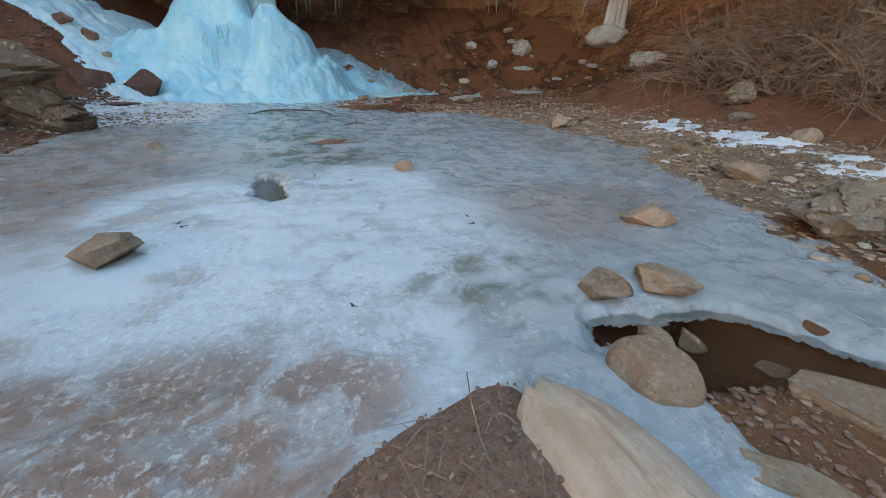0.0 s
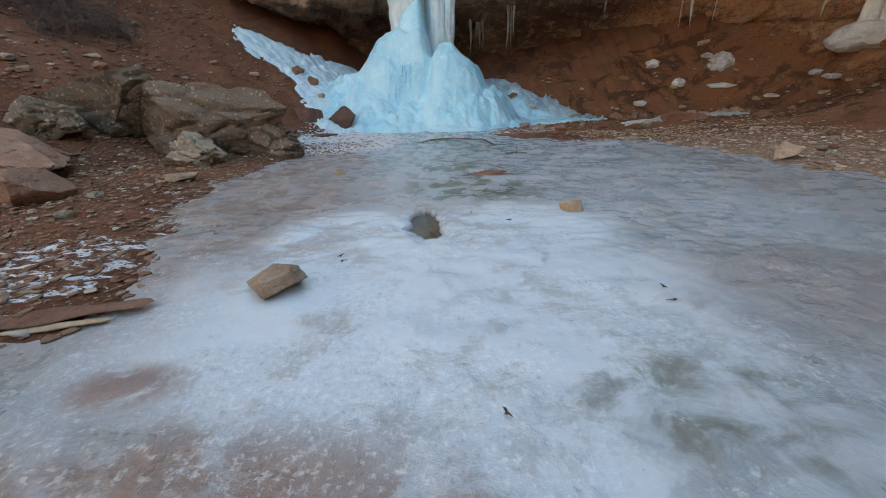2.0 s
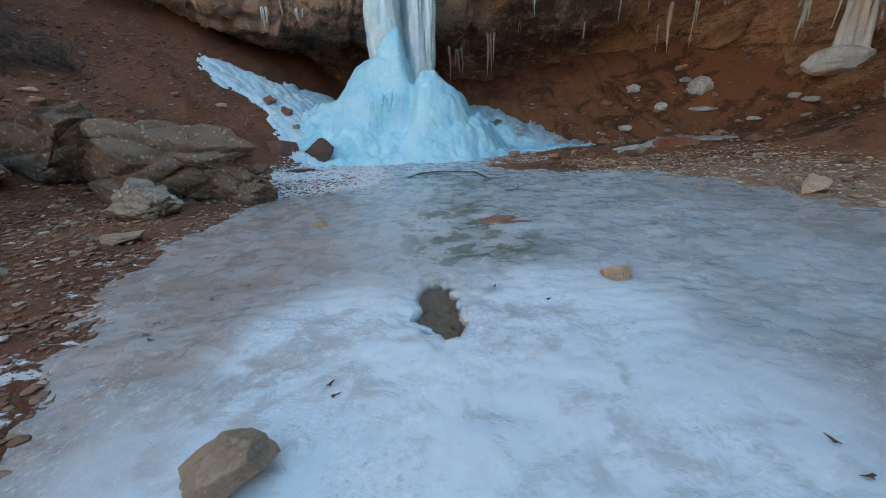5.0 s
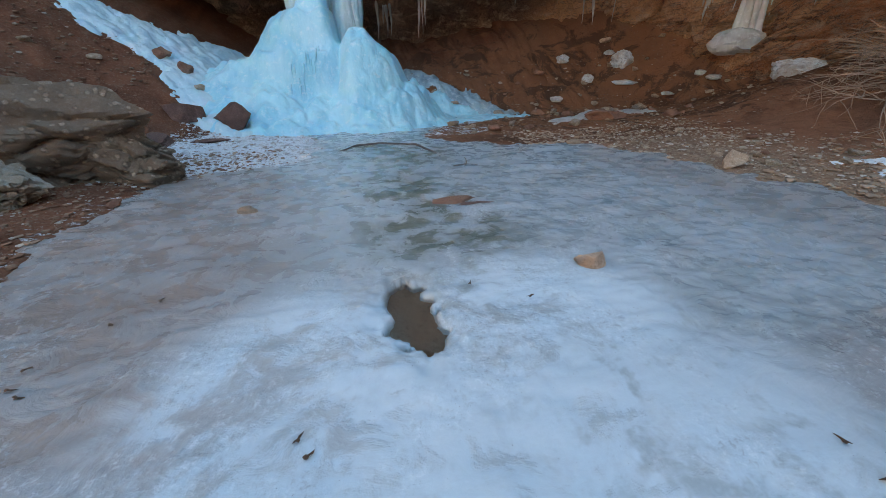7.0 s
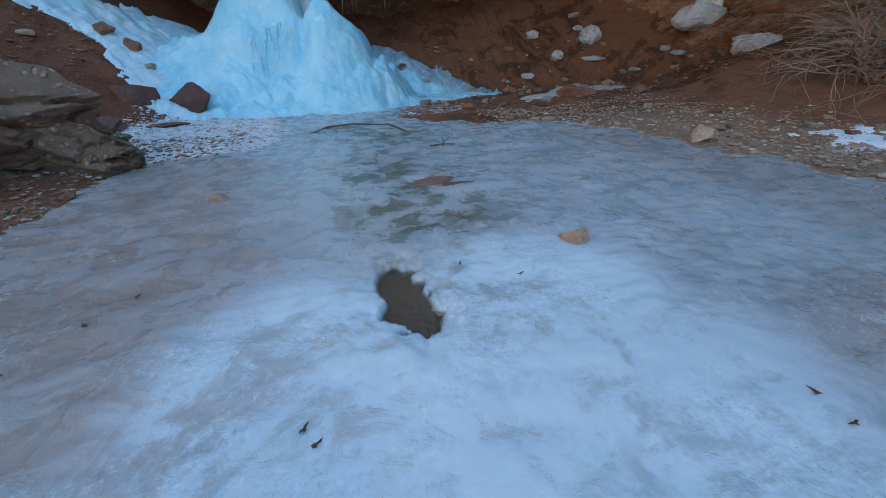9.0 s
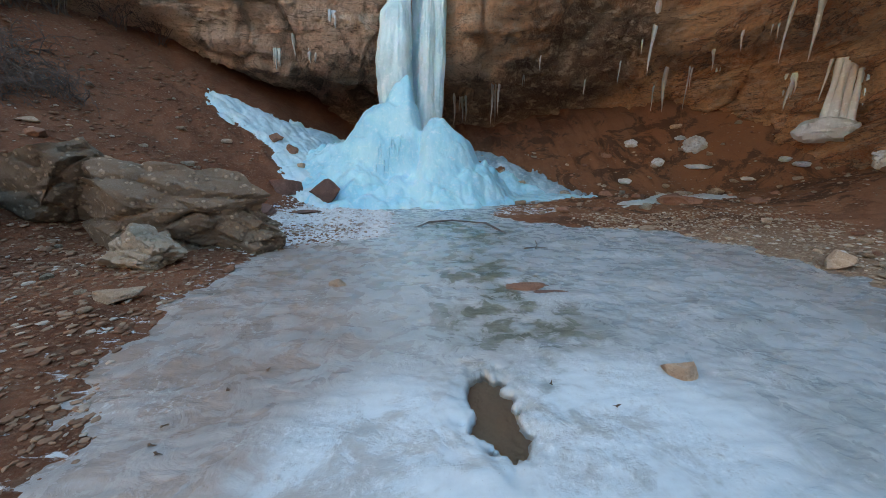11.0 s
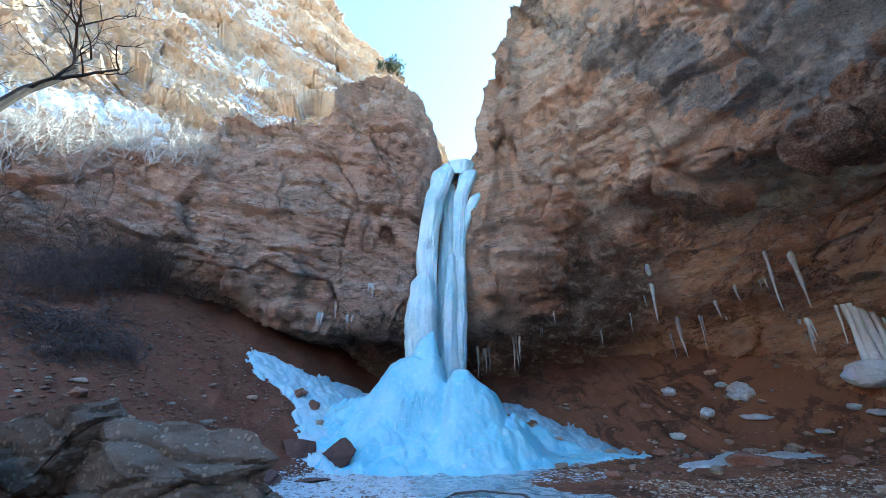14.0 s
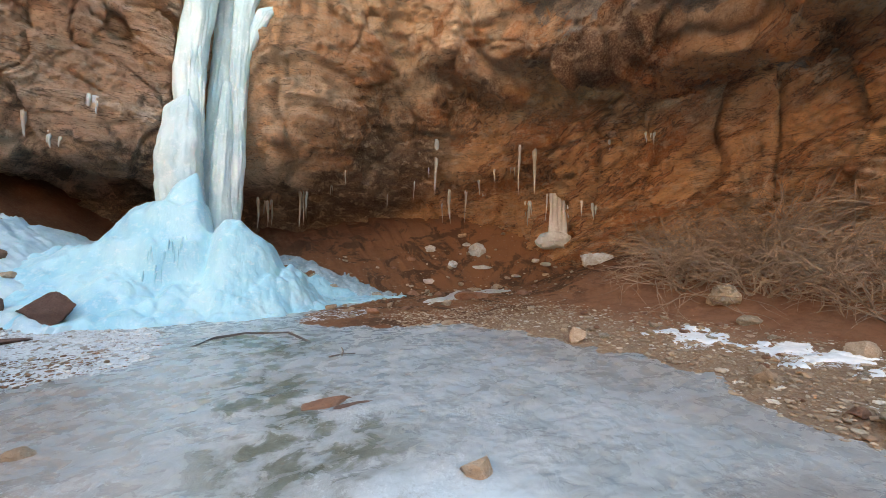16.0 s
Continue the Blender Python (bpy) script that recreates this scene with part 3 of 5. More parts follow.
iz = 0.012 + ripple + 0.008 * np.exp(-((hole + 0.12) / 0.15) ** 2)
iz = iz - 0.02 * step(-0.12, 0.0, hole) - 0.25 * step(-0.01, 0.05, hole) - 0.035 * step(-0.25, 0, brook) - 0.07 * step(-0.06, 0.05, brook)
pond_d = inside_by(ix, iy, POND_EDGE)
mid = lambda a: (a[:-1, :-1] + a[1:, 1:]) / 2
pond = part("pond_ice", grid_mesh("pond_ice", ix, iy, iz, (mid(pond_d) > -0.45) & (mid(brook) < 0.045)), POND)
tagged(pond, "frozen pond with white frost, clear and silty patches", "ice", kind="structure")
wx, wy = np.meshgrid(np.linspace(-0.6, 0.4, 12), np.linspace(-0.4, 0.8, 12), indexing="ij")
tagged(part("water", grid_mesh("water", wx, wy, wx * 0 - 0.03), WATER), "shallow clear water in the melted hole", "water", kind="structure")
wx, wy = np.meshgrid(np.linspace(1.3, 10, 60), np.linspace(-8, -2.2, 50), indexing="ij")
tagged(part("stream_water", grid_mesh("stream_water", wx, wy, wx * 0 - 0.055), WATER), "shallow brown stream leaving the pond", "water", kind="structure")

# ---- cliffs: profiles of (reach, degrees of elevation) seen from the middle of the pond's near side ----
MID = (-0.6, -1.5, 1.55)


def loft(name, stations, du, nv, material, rough=1.0, salt=0, tails=2, dip=0.06, seat=0.0, blocks=1.0):
    """A rock face through profiles at several bearings, broken into beds and blocks; the last stretches of a profile are the top behind its rim."""
    az = np.array([q[0] for q in stations], float)
    prof = np.array([[(r, MID[2] + r * math.tan(radians(e))) for r, e in q[1]] for q in stations])
    length = np.concatenate([np.zeros((len(az), 1)), np.cumsum(np.hypot(*np.moveaxis(np.diff(prof, axis=1), -1, 0)), axis=1)], 1)
    want = np.arange(az[0], az[-1] + 1e-6, du)
    few = max(6, nv // 14)
    rows = []
    for p, l in zip(prof, length):
        rim = l[-1 - tails]
        at_l = np.concatenate([np.linspace(0, rim, nv - few, endpoint=False), np.linspace(rim, l[-1], few)])
        rows.append([np.interp(at_l, l, p[:, k]) for k in (0, 1)])
    rows = np.array(rows)
    for _ in range(3):
        rows[:, :, 1:nv - few] = (rows[:, :, :nv - few - 1] + 2 * rows[:, :, 1:nv - few] + rows[:, :, 2:nv - few + 1]) / 4
    pos = np.interp(want, az, np.arange(len(az)))
    i = np.clip(pos.astype(int), 0, len(az) - 2)
    w = step(0, 1, pos - i)[:, None, None] * 0.5 + (pos - i)[:, None, None] * 0.5
    rz = rows[i] * (1 - w) + rows[i + 1] * w
    R, Z = rz[:, 0], rz[:, 1]
    a = np.radians(want)[:, None] + 0 * Z
    groove = seat * np.exp(-((np.degrees(a) - 2.5) / 5.0) ** 2)
    R = R - 0.35 * rough * (1 - groove) * fbm(a * 5, Z * 0.3, 0, 3, salt + 30) + 0.55 * groove
    X, Y = MID[0] + R * np.sin(a), MID[1] + R * np.cos(a)
    P = np.stack([X, Y, Z], -1)
    n = np.cross(np.gradient(P, axis=0), np.gradient(P, axis=1))
    n /= np.maximum(np.linalg.norm(n, axis=-1, keepdims=True), 1e-9)
    n *= np.sign(((np.array(MID) - P) * n).sum(-1, keepdims=True))
    arc = 11 * (a - radians(52))
    warp = 0.28 * fbm(X * 0.16, Y * 0.16, Z * 0.3, 3, salt + 5)
    t = (Z + dip * X - 0.36 * np.maximum(0, arc) + warp) / rough
    push = 0
    for scale, amp, wide, edge in ((1.7, 0.52, 0.14, 0.10), (0.6, 0.24, 0.3, 0.10), (0.2, 0.07, 0.7, 0.2)):
        q = t / scale + 0.25 * vnoise(X * 0.4, Y * 0.4, t * 0.2, salt + 3)
        f = np.floor(q).astype(np.int64)
        def bed(k):
            return vnoise(X * wide / rough + k * 7.31, Y * wide / rough + k * 3.17, k * 1.7, salt + 60)
        mixed = bed(f) + (bed(f + 1) - bed(f)) * step(1 - edge, 1, q - f)
        push = push + amp * mixed
    # joints: blocks set back or proud, with open cracks between
    jx = X + 0.25 * vnoise(X * 1.2, Y * 1.2, Z * 1.2, salt + 71)
    jz = t * rough + 0.25 * vnoise(X * 1.2, Y * 1.2, Z * 1.2, salt + 72)
    d1, d2, val = cells(jx * 0.45 / rough, Y * 0.45 / rough, jz * 0.38 / rough, salt + 9)
    e1, e2, wal = cells(jx * 1.5 / rough, Y * 1.5 / rough, jz * 1.5 / rough, salt + 19)
    push = push + blocks * (0.55 * (val - 0.5) - 0.20 * np.exp(-((d2 - d1) / 0.02) ** 2))
    push = push + blocks * (0.15 * (wal - 0.5) - 0.07 * np.exp(-((e2 - e1) / 0.025) ** 2))
    c1, c2, cal = cells(jx * 4.2 / rough, Y * 4.2 / rough, jz * 5.5 / rough, salt + 29)
    push = push + 0.08 * (cal - 0.5)
    push = push + 0.075 * fbm(X * 4, Y * 4, Z * 6, 4, salt + 40, 0.6)
    P = P + n * (push * rough * (1 - 0.75 * groove))[..., None]
    me = grid_mesh(name, P[..., 0], P[..., 1], P[..., 2])
    me.polygons.foreach_set("use_smooth", [False] * len(me.polygons))
    return part(name, me, material)


RIGHT = [
    (-5, [(17.32, -8), (16.98, 2), (16.36, 6), (15.61, 10), (15.1, 15), (15, 20), (15, 26), (15.1, 30), (15.3, 33), (20, 27), (45, 18)]),
    (0, [(15.32, -8), (14.98, 2), (14.36, 6), (13.61, 10), (13.1, 15), (13, 20), (13, 27), (13.1, 32), (13.3, 36.5), (20, 27), (45, 18)]),
    (5, [(17.2, -8), (17, 3), (16, 7), (13.9, 11), (12.8, 16), (12.6, 21), (12.6, 28), (12.8, 33), (13.2, 36.5), (20, 27), (45, 18)]),
    (9, [(17.4, -8), (17.2, 4), (16, 8), (13.1, 12.5), (11.9, 16), (11.8, 21), (11.8, 28), (12, 33), (12.4, 37), (20, 29), (45, 20)]),
    (11.5, [(17.4, -8), (17.3, 4.5), (16.1, 8), (12.9, 12), (11.7, 16), (11.6, 22), (11.7, 31), (11.9, 39), (12.2, 45), (20, 35), (45, 22)]),
    (14, [(17.6, -8), (17.4, 4.5), (16.2, 8), (12.9, 12), (11.6, 17), (11.5, 23), (11.6, 32), (11.8, 42), (12.1, 49), (20, 38), (45, 24)]),
    (19, [(17.8, -8), (17.8, 4.5), (16.6, 8), (13.3, 11.5), (11.8, 17), (11.5, 24), (11.6, 34), (11.9, 45), (12.3, 54), (20, 45), (45, 28)]),
    (26.5, [(18.4, -8), (18.4, 5), (17.2, 8.5), (14.3, 11.5), (12.3, 18), (11.6, 25), (11.2, 34), (11.4, 47), (12, 58), (20, 50), (45, 32)]),
    (35, [(19, -8), (18.8, 5), (17.8, 9), (15.1, 11.5), (13, 17.5), (11.8, 25), (10.6, 29), (10.6, 47), (11.2, 61.3), (20, 54), (45, 36)]),
    (46, [(17.84, -8), (17.56, 6), (16.72, 10), (14.02, 12.5), (12.2, 18), (10.8, 23.5), (9.6, 27), (9.5, 46), (10, 64), (20, 56), (45, 38)]),
    (56, [(15.88, -8), (15.32, 6), (14.64, 10.5), (13.34, 14), (12, 18.5), (10.8, 23), (9.1, 26), (8.9, 46), (9.4, 64), (20, 56), (45, 38)]),
    (67, [(14.68, -8), (13.92, 5), (13.34, 10), (12.54, 14.5), (11.5, 19), (10.4, 23.5), (8.9, 26.5), (8.7, 46), (9.2, 62), (20, 54), (45, 36)]),
    (82, [(13.48, -8), (12.82, 4), (12.24, 9), (11.34, 13.5), (10.6, 18), (9.8, 23), (8.7, 26.5), (8.6, 44), (9.2, 58), (20, 48), (45, 34)]),
    (105, [(13.28, -8), (12.92, 4), (12.64, 9), (11.94, 14), (11.4, 20), (11, 26), (10.8, 32), (11, 42), (11.8, 52), (20, 42), (45, 32)]),
]
LEFT = [
    (-98, [(21, -8), (21, 4), (21, 8), (21, 11), (21.5, 15), (22, 18), (23, 21), (25, 23), (34, 22), (60, 18)]),
    (-80, [(20, -8), (20, 6), (19.6, 9), (19.6, 12), (20, 16), (20.4, 19), (21, 22), (22, 24), (30, 23), (60, 20)]),
    (-62, [(18, -6), (17.6, 8), (17.2, 12), (17, 15), (17, 18), (17.4, 21), (18, 23.5), (19, 25.5), (26, 26), (60, 22)]),
    (-46, [(16.6, -4), (16, 9), (15.4, 12.5), (15, 16), (15, 20), (15.2, 24), (15.6, 28), (16.6, 31), (24, 31), (60, 25)]),
    (-33, [(18, -4), (17.6, 9), (14.2, 11.5), (13.7, 15), (13.6, 21), (13.7, 27), (14, 32), (14.8, 36), (22, 34), (60, 25)]),
    (-22, [(17.6, -4), (17.2, 7), (13.4, 9), (12.8, 13), (12.7, 21), (12.8, 28), (13, 34), (13.6, 39), (21, 34), (60, 25)]),
    (-17, [(17.4, -4), (17, 6.5), (13.2, 8.4), (12.6, 12), (12.5, 21), (12.8, 29), (12.9, 35.5), (12.9, 44), (20, 34), (60, 24)]),
    (-10, [(17.2, -4), (16.8, 6), (13, 7.8), (12.5, 12), (12.4, 21), (12.8, 30), (12, 38.5), (12.7, 46.5), (20, 35), (60, 24)]),
    (-4, [(17.2, -4), (16.8, 5.5), (13, 7), (12.5, 11), (12.4, 21), (12.8, 30), (12.1, 38.5), (12.8, 45.5), (20, 34), (60, 22)]),
    (-0.5, [(17.2, -4), (16.9, 5), (13.4, 7), (12.9, 11), (12.8, 21), (12.9, 29), (12.8, 36), (13.3, 41.5), (20, 31), (60, 20)]),
    (2, [(17.3, -4), (17, 4), (13.9, 7), (13.4, 11), (13.3, 21), (13.3, 27), (13.4, 32), (14, 36), (20, 27), (60, 18)]),
    (7, [(16.4, -4), (16.2, 4), (15.9, 7), (15.6, 11), (15.5, 20), (15.5, 24), (15.6, 28), (16, 31), (20, 27), (60, 18)]),
]
for bearing, side in RIGHT:      # the underside runs deep below its upper edge
    if 20 < bearing < 90:
        for k, out, up in ((3, 0.8, 0.1), (4, 1.7, 0.3), (5, 2.3, 0.6)):
            r, e = side[k]
            side[k] = (r + out, math.degrees(math.atan2(r * math.tan(radians(e)) + up, r + out)))
for bearing, side in LEFT:       # the dark recess under the foot
    if -40 < bearing < 3:
        for k, up in ((1, 2.2), (2, 2.8), (3, 2.0)):
            side[k] = (side[k][0], side[k][1] + up)
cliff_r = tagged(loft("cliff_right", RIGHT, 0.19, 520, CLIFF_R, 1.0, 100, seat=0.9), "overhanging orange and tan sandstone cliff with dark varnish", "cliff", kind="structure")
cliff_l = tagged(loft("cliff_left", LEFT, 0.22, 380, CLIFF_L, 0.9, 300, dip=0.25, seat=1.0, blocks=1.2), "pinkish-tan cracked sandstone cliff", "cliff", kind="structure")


def mountain_material():
    m = Nodes("sunlit_rock", 0.9, 0.2)
    base = m.mix(m.ramp(m.noise(0.35, 6, 0.65, 0.4, m.scaled(1, 1, 2.5)), 0.38, 0.62), (0.62, 0.47, 0.31), (0.56, 0.36, 0.20))
    base = m.mix(m.ramp(m.noise(0.5, 6, 0.7, 0.5, m.scaled(1, 1, 1, 33)), 0.48, 0.6, 0, 0.5), base, (0.46, 0.40, 0.33))
    base = m.mix(m.ramp(m.noise(1.6, 8, 0.75, 0.4, m.scaled(1, 1, 2.2, 5)), 0.54, 0.62, 0, 0.5), base, (0.22, 0.14, 0.09))
    # beds dip to the east; snow keeps to one long ledge, to the field at their foot and to small shelves
    t = m.calc("ADD", m.axis(2), m.axis(0))
    t = m.calc("ADD", t, m.ramp(m.noise(0.13, 5, 0.6), 0.25, 0.75, -4.0, 4.0))
    stripe = m.ramp(m.calc("ABSOLUTE", m.calc("SUBTRACT", t, 16.5)), 2.6, 0.6)
    field = m.calc("MULTIPLY", m.ramp(m.axis(2), 15.5, 12.0), m.ramp(m.axis(0), -7.5, -11.0))
    low = m.calc("MULTIPLY", m.ramp(m.calc("ABSOLUTE", m.calc("SUBTRACT", t, 8.5)), 1.8, 0.3), 0.6)
    held = m.calc("MAXIMUM", m.calc("MAXIMUM", m.calc("MULTIPLY", stripe, 0.85), field), low)
    lie = m.calc("ADD", m.upness(), m.calc("ADD", m.ramp(m.noise(1.3, 8, 0.72), 0.25, 0.75, -0.45, 0.45), m.ramp(held, 0.0, 1.0, -0.42, 0.7)))
    base = m.mix(m.ramp(lie, 0.12, 0.20), base, (0.82, 0.84, 0.87))
    m.set("Base Color", base)
    m.bump(m.noise(2.5, 9, 0.74, 0.2, m.scaled(1, 1, 1.8)), 0.22, 1.0)
    return m.mat


SLOPE_ROCK = mountain_material()
FAR = [
    (-100, [(24, 16), (28, 21.2), (32, 25.5), (36, 28.7), (40, 31), (75, 24)]),
    (-82, [(22, 18), (26, 24.2), (31, 29.5), (36, 33.7), (41, 37), (75, 27)]),
    (-66, [(20, 20), (24, 27.2), (28, 33.5), (33, 38.2), (37, 42), (75, 30)]),
    (-60, [(18, 22), (22, 30.2), (27, 38.5), (31, 43.7), (34, 47.6), (75, 33)]),
    (-44, [(16.5, 28), (20, 35.2), (25, 43.5), (29, 49.7), (32, 53.6), (75, 35)]),
    (-33, [(15, 32), (19, 39.2), (24, 47), (28, 51.7), (31, 55), (75, 36)]),
    (-25, [(15, 34), (19, 41.2), (23, 47.5), (27, 52.2), (30, 55.2), (75, 36)]),
    (-18, [(15, 36), (18, 40.2), (22, 45.5), (26, 49.2), (29, 51.2), (75, 34)]),
    (-10, [(15, 36), (18, 39.2), (22, 43.5), (26, 46.7), (29, 48.5), (75, 32)]),
    (-4, [(16, 33), (19, 35.2), (22, 38.5), (26, 41.7), (29, 44), (75, 29)]),
    (6, [(18, 25), (21, 26.2), (24, 27.5), (27, 28.7), (30, 29), (75, 20)]),
]
far_slope = loft("canyon_slope", FAR, 0.22, 340, SLOPE_ROCK, 1.6, 500, 1, dip=1.0, blocks=0.9)
tagged(far_slope, "sunlit tan rock slope with snow on its ledges", "mountainside", kind="structure")

# walls out of view, added to keep low sky light out of the canyon
BEHIND = [
    (98, [(14, -8), (13.5, 6), (13.2, 14), (13.4, 22), (13.8, 32), (14.6, 42), (22, 36), (50, 26)]),
    (125, [(15, -8), (14.5, 6), (14.4, 14), (14.8, 22), (15.4, 32), (16.4, 40), (24, 34), (50, 25)]),
    (150, [(17, -8), (16.6, 4), (16.8, 10), (17.4, 16), (18.4, 24), (20, 31), (28, 28), (50, 22)]),
    (172, [(24, -8), (24, 2), (24.5, 6), (25, 10), (26, 15), (28, 19), (36, 18), (60, 15)]),
    (195, [(24, -8), (24, 2), (24.5, 6), (25, 10), (26, 15), (28, 19), (36, 18), (60, 15)]),
    (220, [(19, -8), (18.6, 4), (18.8, 10), (19.2, 16), (20, 24), (21.5, 30), (29, 28), (50, 22)]),
    (245, [(19, -8), (18.6, 5), (18.8, 10), (19.2, 17), (20, 24), (21.5, 30), (29, 28), (50, 22)]),
    (266, [(20, -8), (19.6, 5), (19.8, 10), (20.2, 16), (21, 22), (22.5, 26), (30, 25), (50, 20)]),
]
tagged(loft("unseen_cliff_behind", BEHIND, 1.0, 110, CLIFF_L, 1.0, 700), "unseen tan sandstone walls added downstream to cut sky light", "cliff", kind="structure")


# ---- frozen waterfall ----
SNOW_ICE = ice_material("snowy_ice", (0.60, 0.74, 0.80), (0.46, 0.66, 0.75), 0.5)


def tube(path, radii, seed, segs=80, steps=130, flute=0.07, lump=0.15, squash=0.75):
    """A ragged ice strand that follows path, with flutes running down it and lumps."""
    path, radii = np.array(path, float), np.array(radii, float)
    k = np.linspace(0, 1, len(path))
    s = np.linspace(0, 1, steps)
    P = np.stack([np.interp(s, k, path[:, i]) for i in range(3)], -1)
    rad = np.interp(s, k, radii)
    for _ in range(4):
        P[1:-1] = (P[:-2] + 2 * P[1:-1] + P[2:]) / 4
        rad[1:-1] = (rad[:-2] + 2 * rad[1:-1] + rad[2:]) / 4
    ang = np.linspace(0, 2 * math.pi, segs, endpoint=False)[:, None]
    cx, cy = np.cos(ang), np.sin(ang)
    z = P[None, :, 2]
    r = rad[None] * (1 + flute * fbm(cx * 3.4, cy * 3.4, z * 0.45, 3, seed) + lump * fbm(cx * 1.2, cy * 1.2, z * 1.3, 3, seed + 9)
                     + 0.06 * np.abs(vnoise(cx * 7, cy * 7, z * 0.9, seed + 17)) + 0.04 * np.abs(vnoise(cx * 16, cy * 16, z * 1.1, seed + 23)))
    X, Y = P[None, :, 0] + r * cx, P[None, :, 1] + r * cy * squash
    return grid_mesh("strand", X, Y, z + 0 * X, closed=True)


def smooth_max(a, b, k):
    h = np.clip(0.5 + 0.5 * (a - b) / k, 0, 1)
    return b * (1 - h) + a * h + k * h * (1 - h)


def cone_height(x, y):
    """The heap of ice under the fall: two peaks, a left shoulder and a skirt."""
    def peak(px, py, top, sl, power=1.0, sx=1.0, sy=1.0):
        d = np.sqrt(((x - px) / sx) ** 2 + ((y - py) / sy) ** 2 + 0.015)
        return top - sl * d ** power
    wob = 0.22 * fbm(x * 1.3, y * 1.3, 0, 3, 601)
    def spire(px, py, top, slope, left, right, front):
        dx = np.where(x < px, (x - px) / left, (x - px) / right)
        dy = np.where(y < py, (y - py) / front, y - py)
        d = np.sqrt(dx ** 2 + dy ** 2 + 0.04)
        return smooth_max(top - slope * d, 0.62 - 0.34 * d, 0.5)
    a = spire(-0.70 + wob * 0.3, 10.0, 3.72, 1.75, 1.62, 0.5, 0.8)
    b = spire(0.02 + wob * 0.2, 9.4, 2.78, 1.6, 0.5, 1.45, 1.0)
    c = peak(-2.1, 10.2, 1.95, 0.72, 1.0, 1.5)
    e = peak(-1.5 + wob, 9.2, 1.0, 0.85, 1.0, 1.2)
    d = peak(1.0, 9.3, 0.75, 0.52, 1.0, 1.2)
    h = smooth_max(smooth_max(a, b, 0.06), smooth_max(smooth_max(c, d, 0.2), e, 0.2), 0.22)
    d1, d2, _ = cells(x * 2.4, y * 2.4, h * 1.2, 611)
    f1, f2, _ = cells(x * 5.5, y * 5.5, h * 3.0, 612)
    low = step(1.9, 0.5, h)
    lumps = (0.12 + 0.12 * low) * (0.5 - d1) + 0.07 * (0.5 + 0.5 * low) * (0.5 - f1) + 0.06 * fbm(x * 3, y * 3, h * 1.5, 4, 621)
    terrace = 0.10 * np.sin(h * 5.5 + 2.0 * fbm(x, y, 0, 2, 631)) * step(0.2, 0.8, h)
    return h + (lumps + terrace) * step(-0.3, 0.3, h)


fall = tagged(new("frozen_waterfall"), "tall pale blue frozen waterfall with a heaped ice cone", "waterfall")
fall.location = (0, 10.0, 0)
bpy.context.view_layer.update()


def fall_part(name, me, mat, label=""):
    me.transform(Matrix.Translation((0, -10.0, 0)))
    return part(name, me, mat, fall, label)


fx, fy = np.meshgrid(np.arange(-4.6, 4.0, 0.036), np.arange(7.2, 12.4, 0.036), indexing="ij")
fz = cone_height(fx, fy)
gz = land(fx, fy)
fall_part("cone", grid_mesh("cone", fx, fy, fz, mid(fz - np.maximum(gz, 0)) > -0.12), FALL_ICE, "pale blue lumpy ice cone")
STRANDS = [
    ([(0.2, 13.2, 11.4), (0.1, 11.9, 11.0), (-0.2, 11.15, 10.2), (-0.66, 10.95, 8.7), (-0.86, 10.9, 6.6), (-0.9, 10.85, 5.0), (-0.85, 10.6, 2.8), (-0.8, 10.5, 1.0)],
     [0.3, 0.36, 0.40, 0.36, 0.34, 0.34, 0.40, 0.5], 701),
    ([(1.3, 13.4, 11.5), (1.1, 12.1, 11.0), (0.85, 11.4, 10.3), (0.42, 11.05, 8.9), (0.32, 11.0, 6.8), (0.25, 10.95, 4.6), (0.1, 10.8, 1.2)],
     [0.3, 0.36, 0.36, 0.27, 0.25, 0.25, 0.30], 731),
    ([(0.2, 12.3, 10.6), (0.05, 11.75, 8.6), (-0.05, 11.6, 6.6), (-0.15, 11.35, 4.4), (-0.2, 11.1, 1.2)], [0.45, 0.34, 0.34, 0.42, 0.5], 761),
    ([(-0.92, 10.7, 5.75), (-0.98, 10.6, 5.3), (-1.05, 10.45, 4.4), (-1.02, 10.35, 3.2), (-0.9, 10.3, 1.5)], [0.10, 0.36, 0.47, 0.46, 0.4], 791),
    ([(0.02, 10.8, 6.4), (-0.05, 10.75, 5.0), (-0.1, 10.7, 3.6), (-0.1, 10.7, 1.5)], [0.10, 0.2, 0.26, 0.3], 771),
    ([(1.75, 11.5, 9.5), (1.4, 11.3, 9.35), (1.0, 11.1, 8.95), (0.7, 11.0, 8.2), (0.5, 10.95, 7.2)], [0.12, 0.18, 0.22, 0.18, 0.08], 781),
    ([(0.5, 12.8, 11.25), (0.55, 12.2, 11.15), (0.5, 11.7, 10.9), (0.45, 11.4, 10.2)], [0.75, 0.75, 0.7, 0.3], 741),
]
for path, radii, seed in STRANDS:
    fall_part("strand", tube(path, radii, seed), COLUMN_ICE)


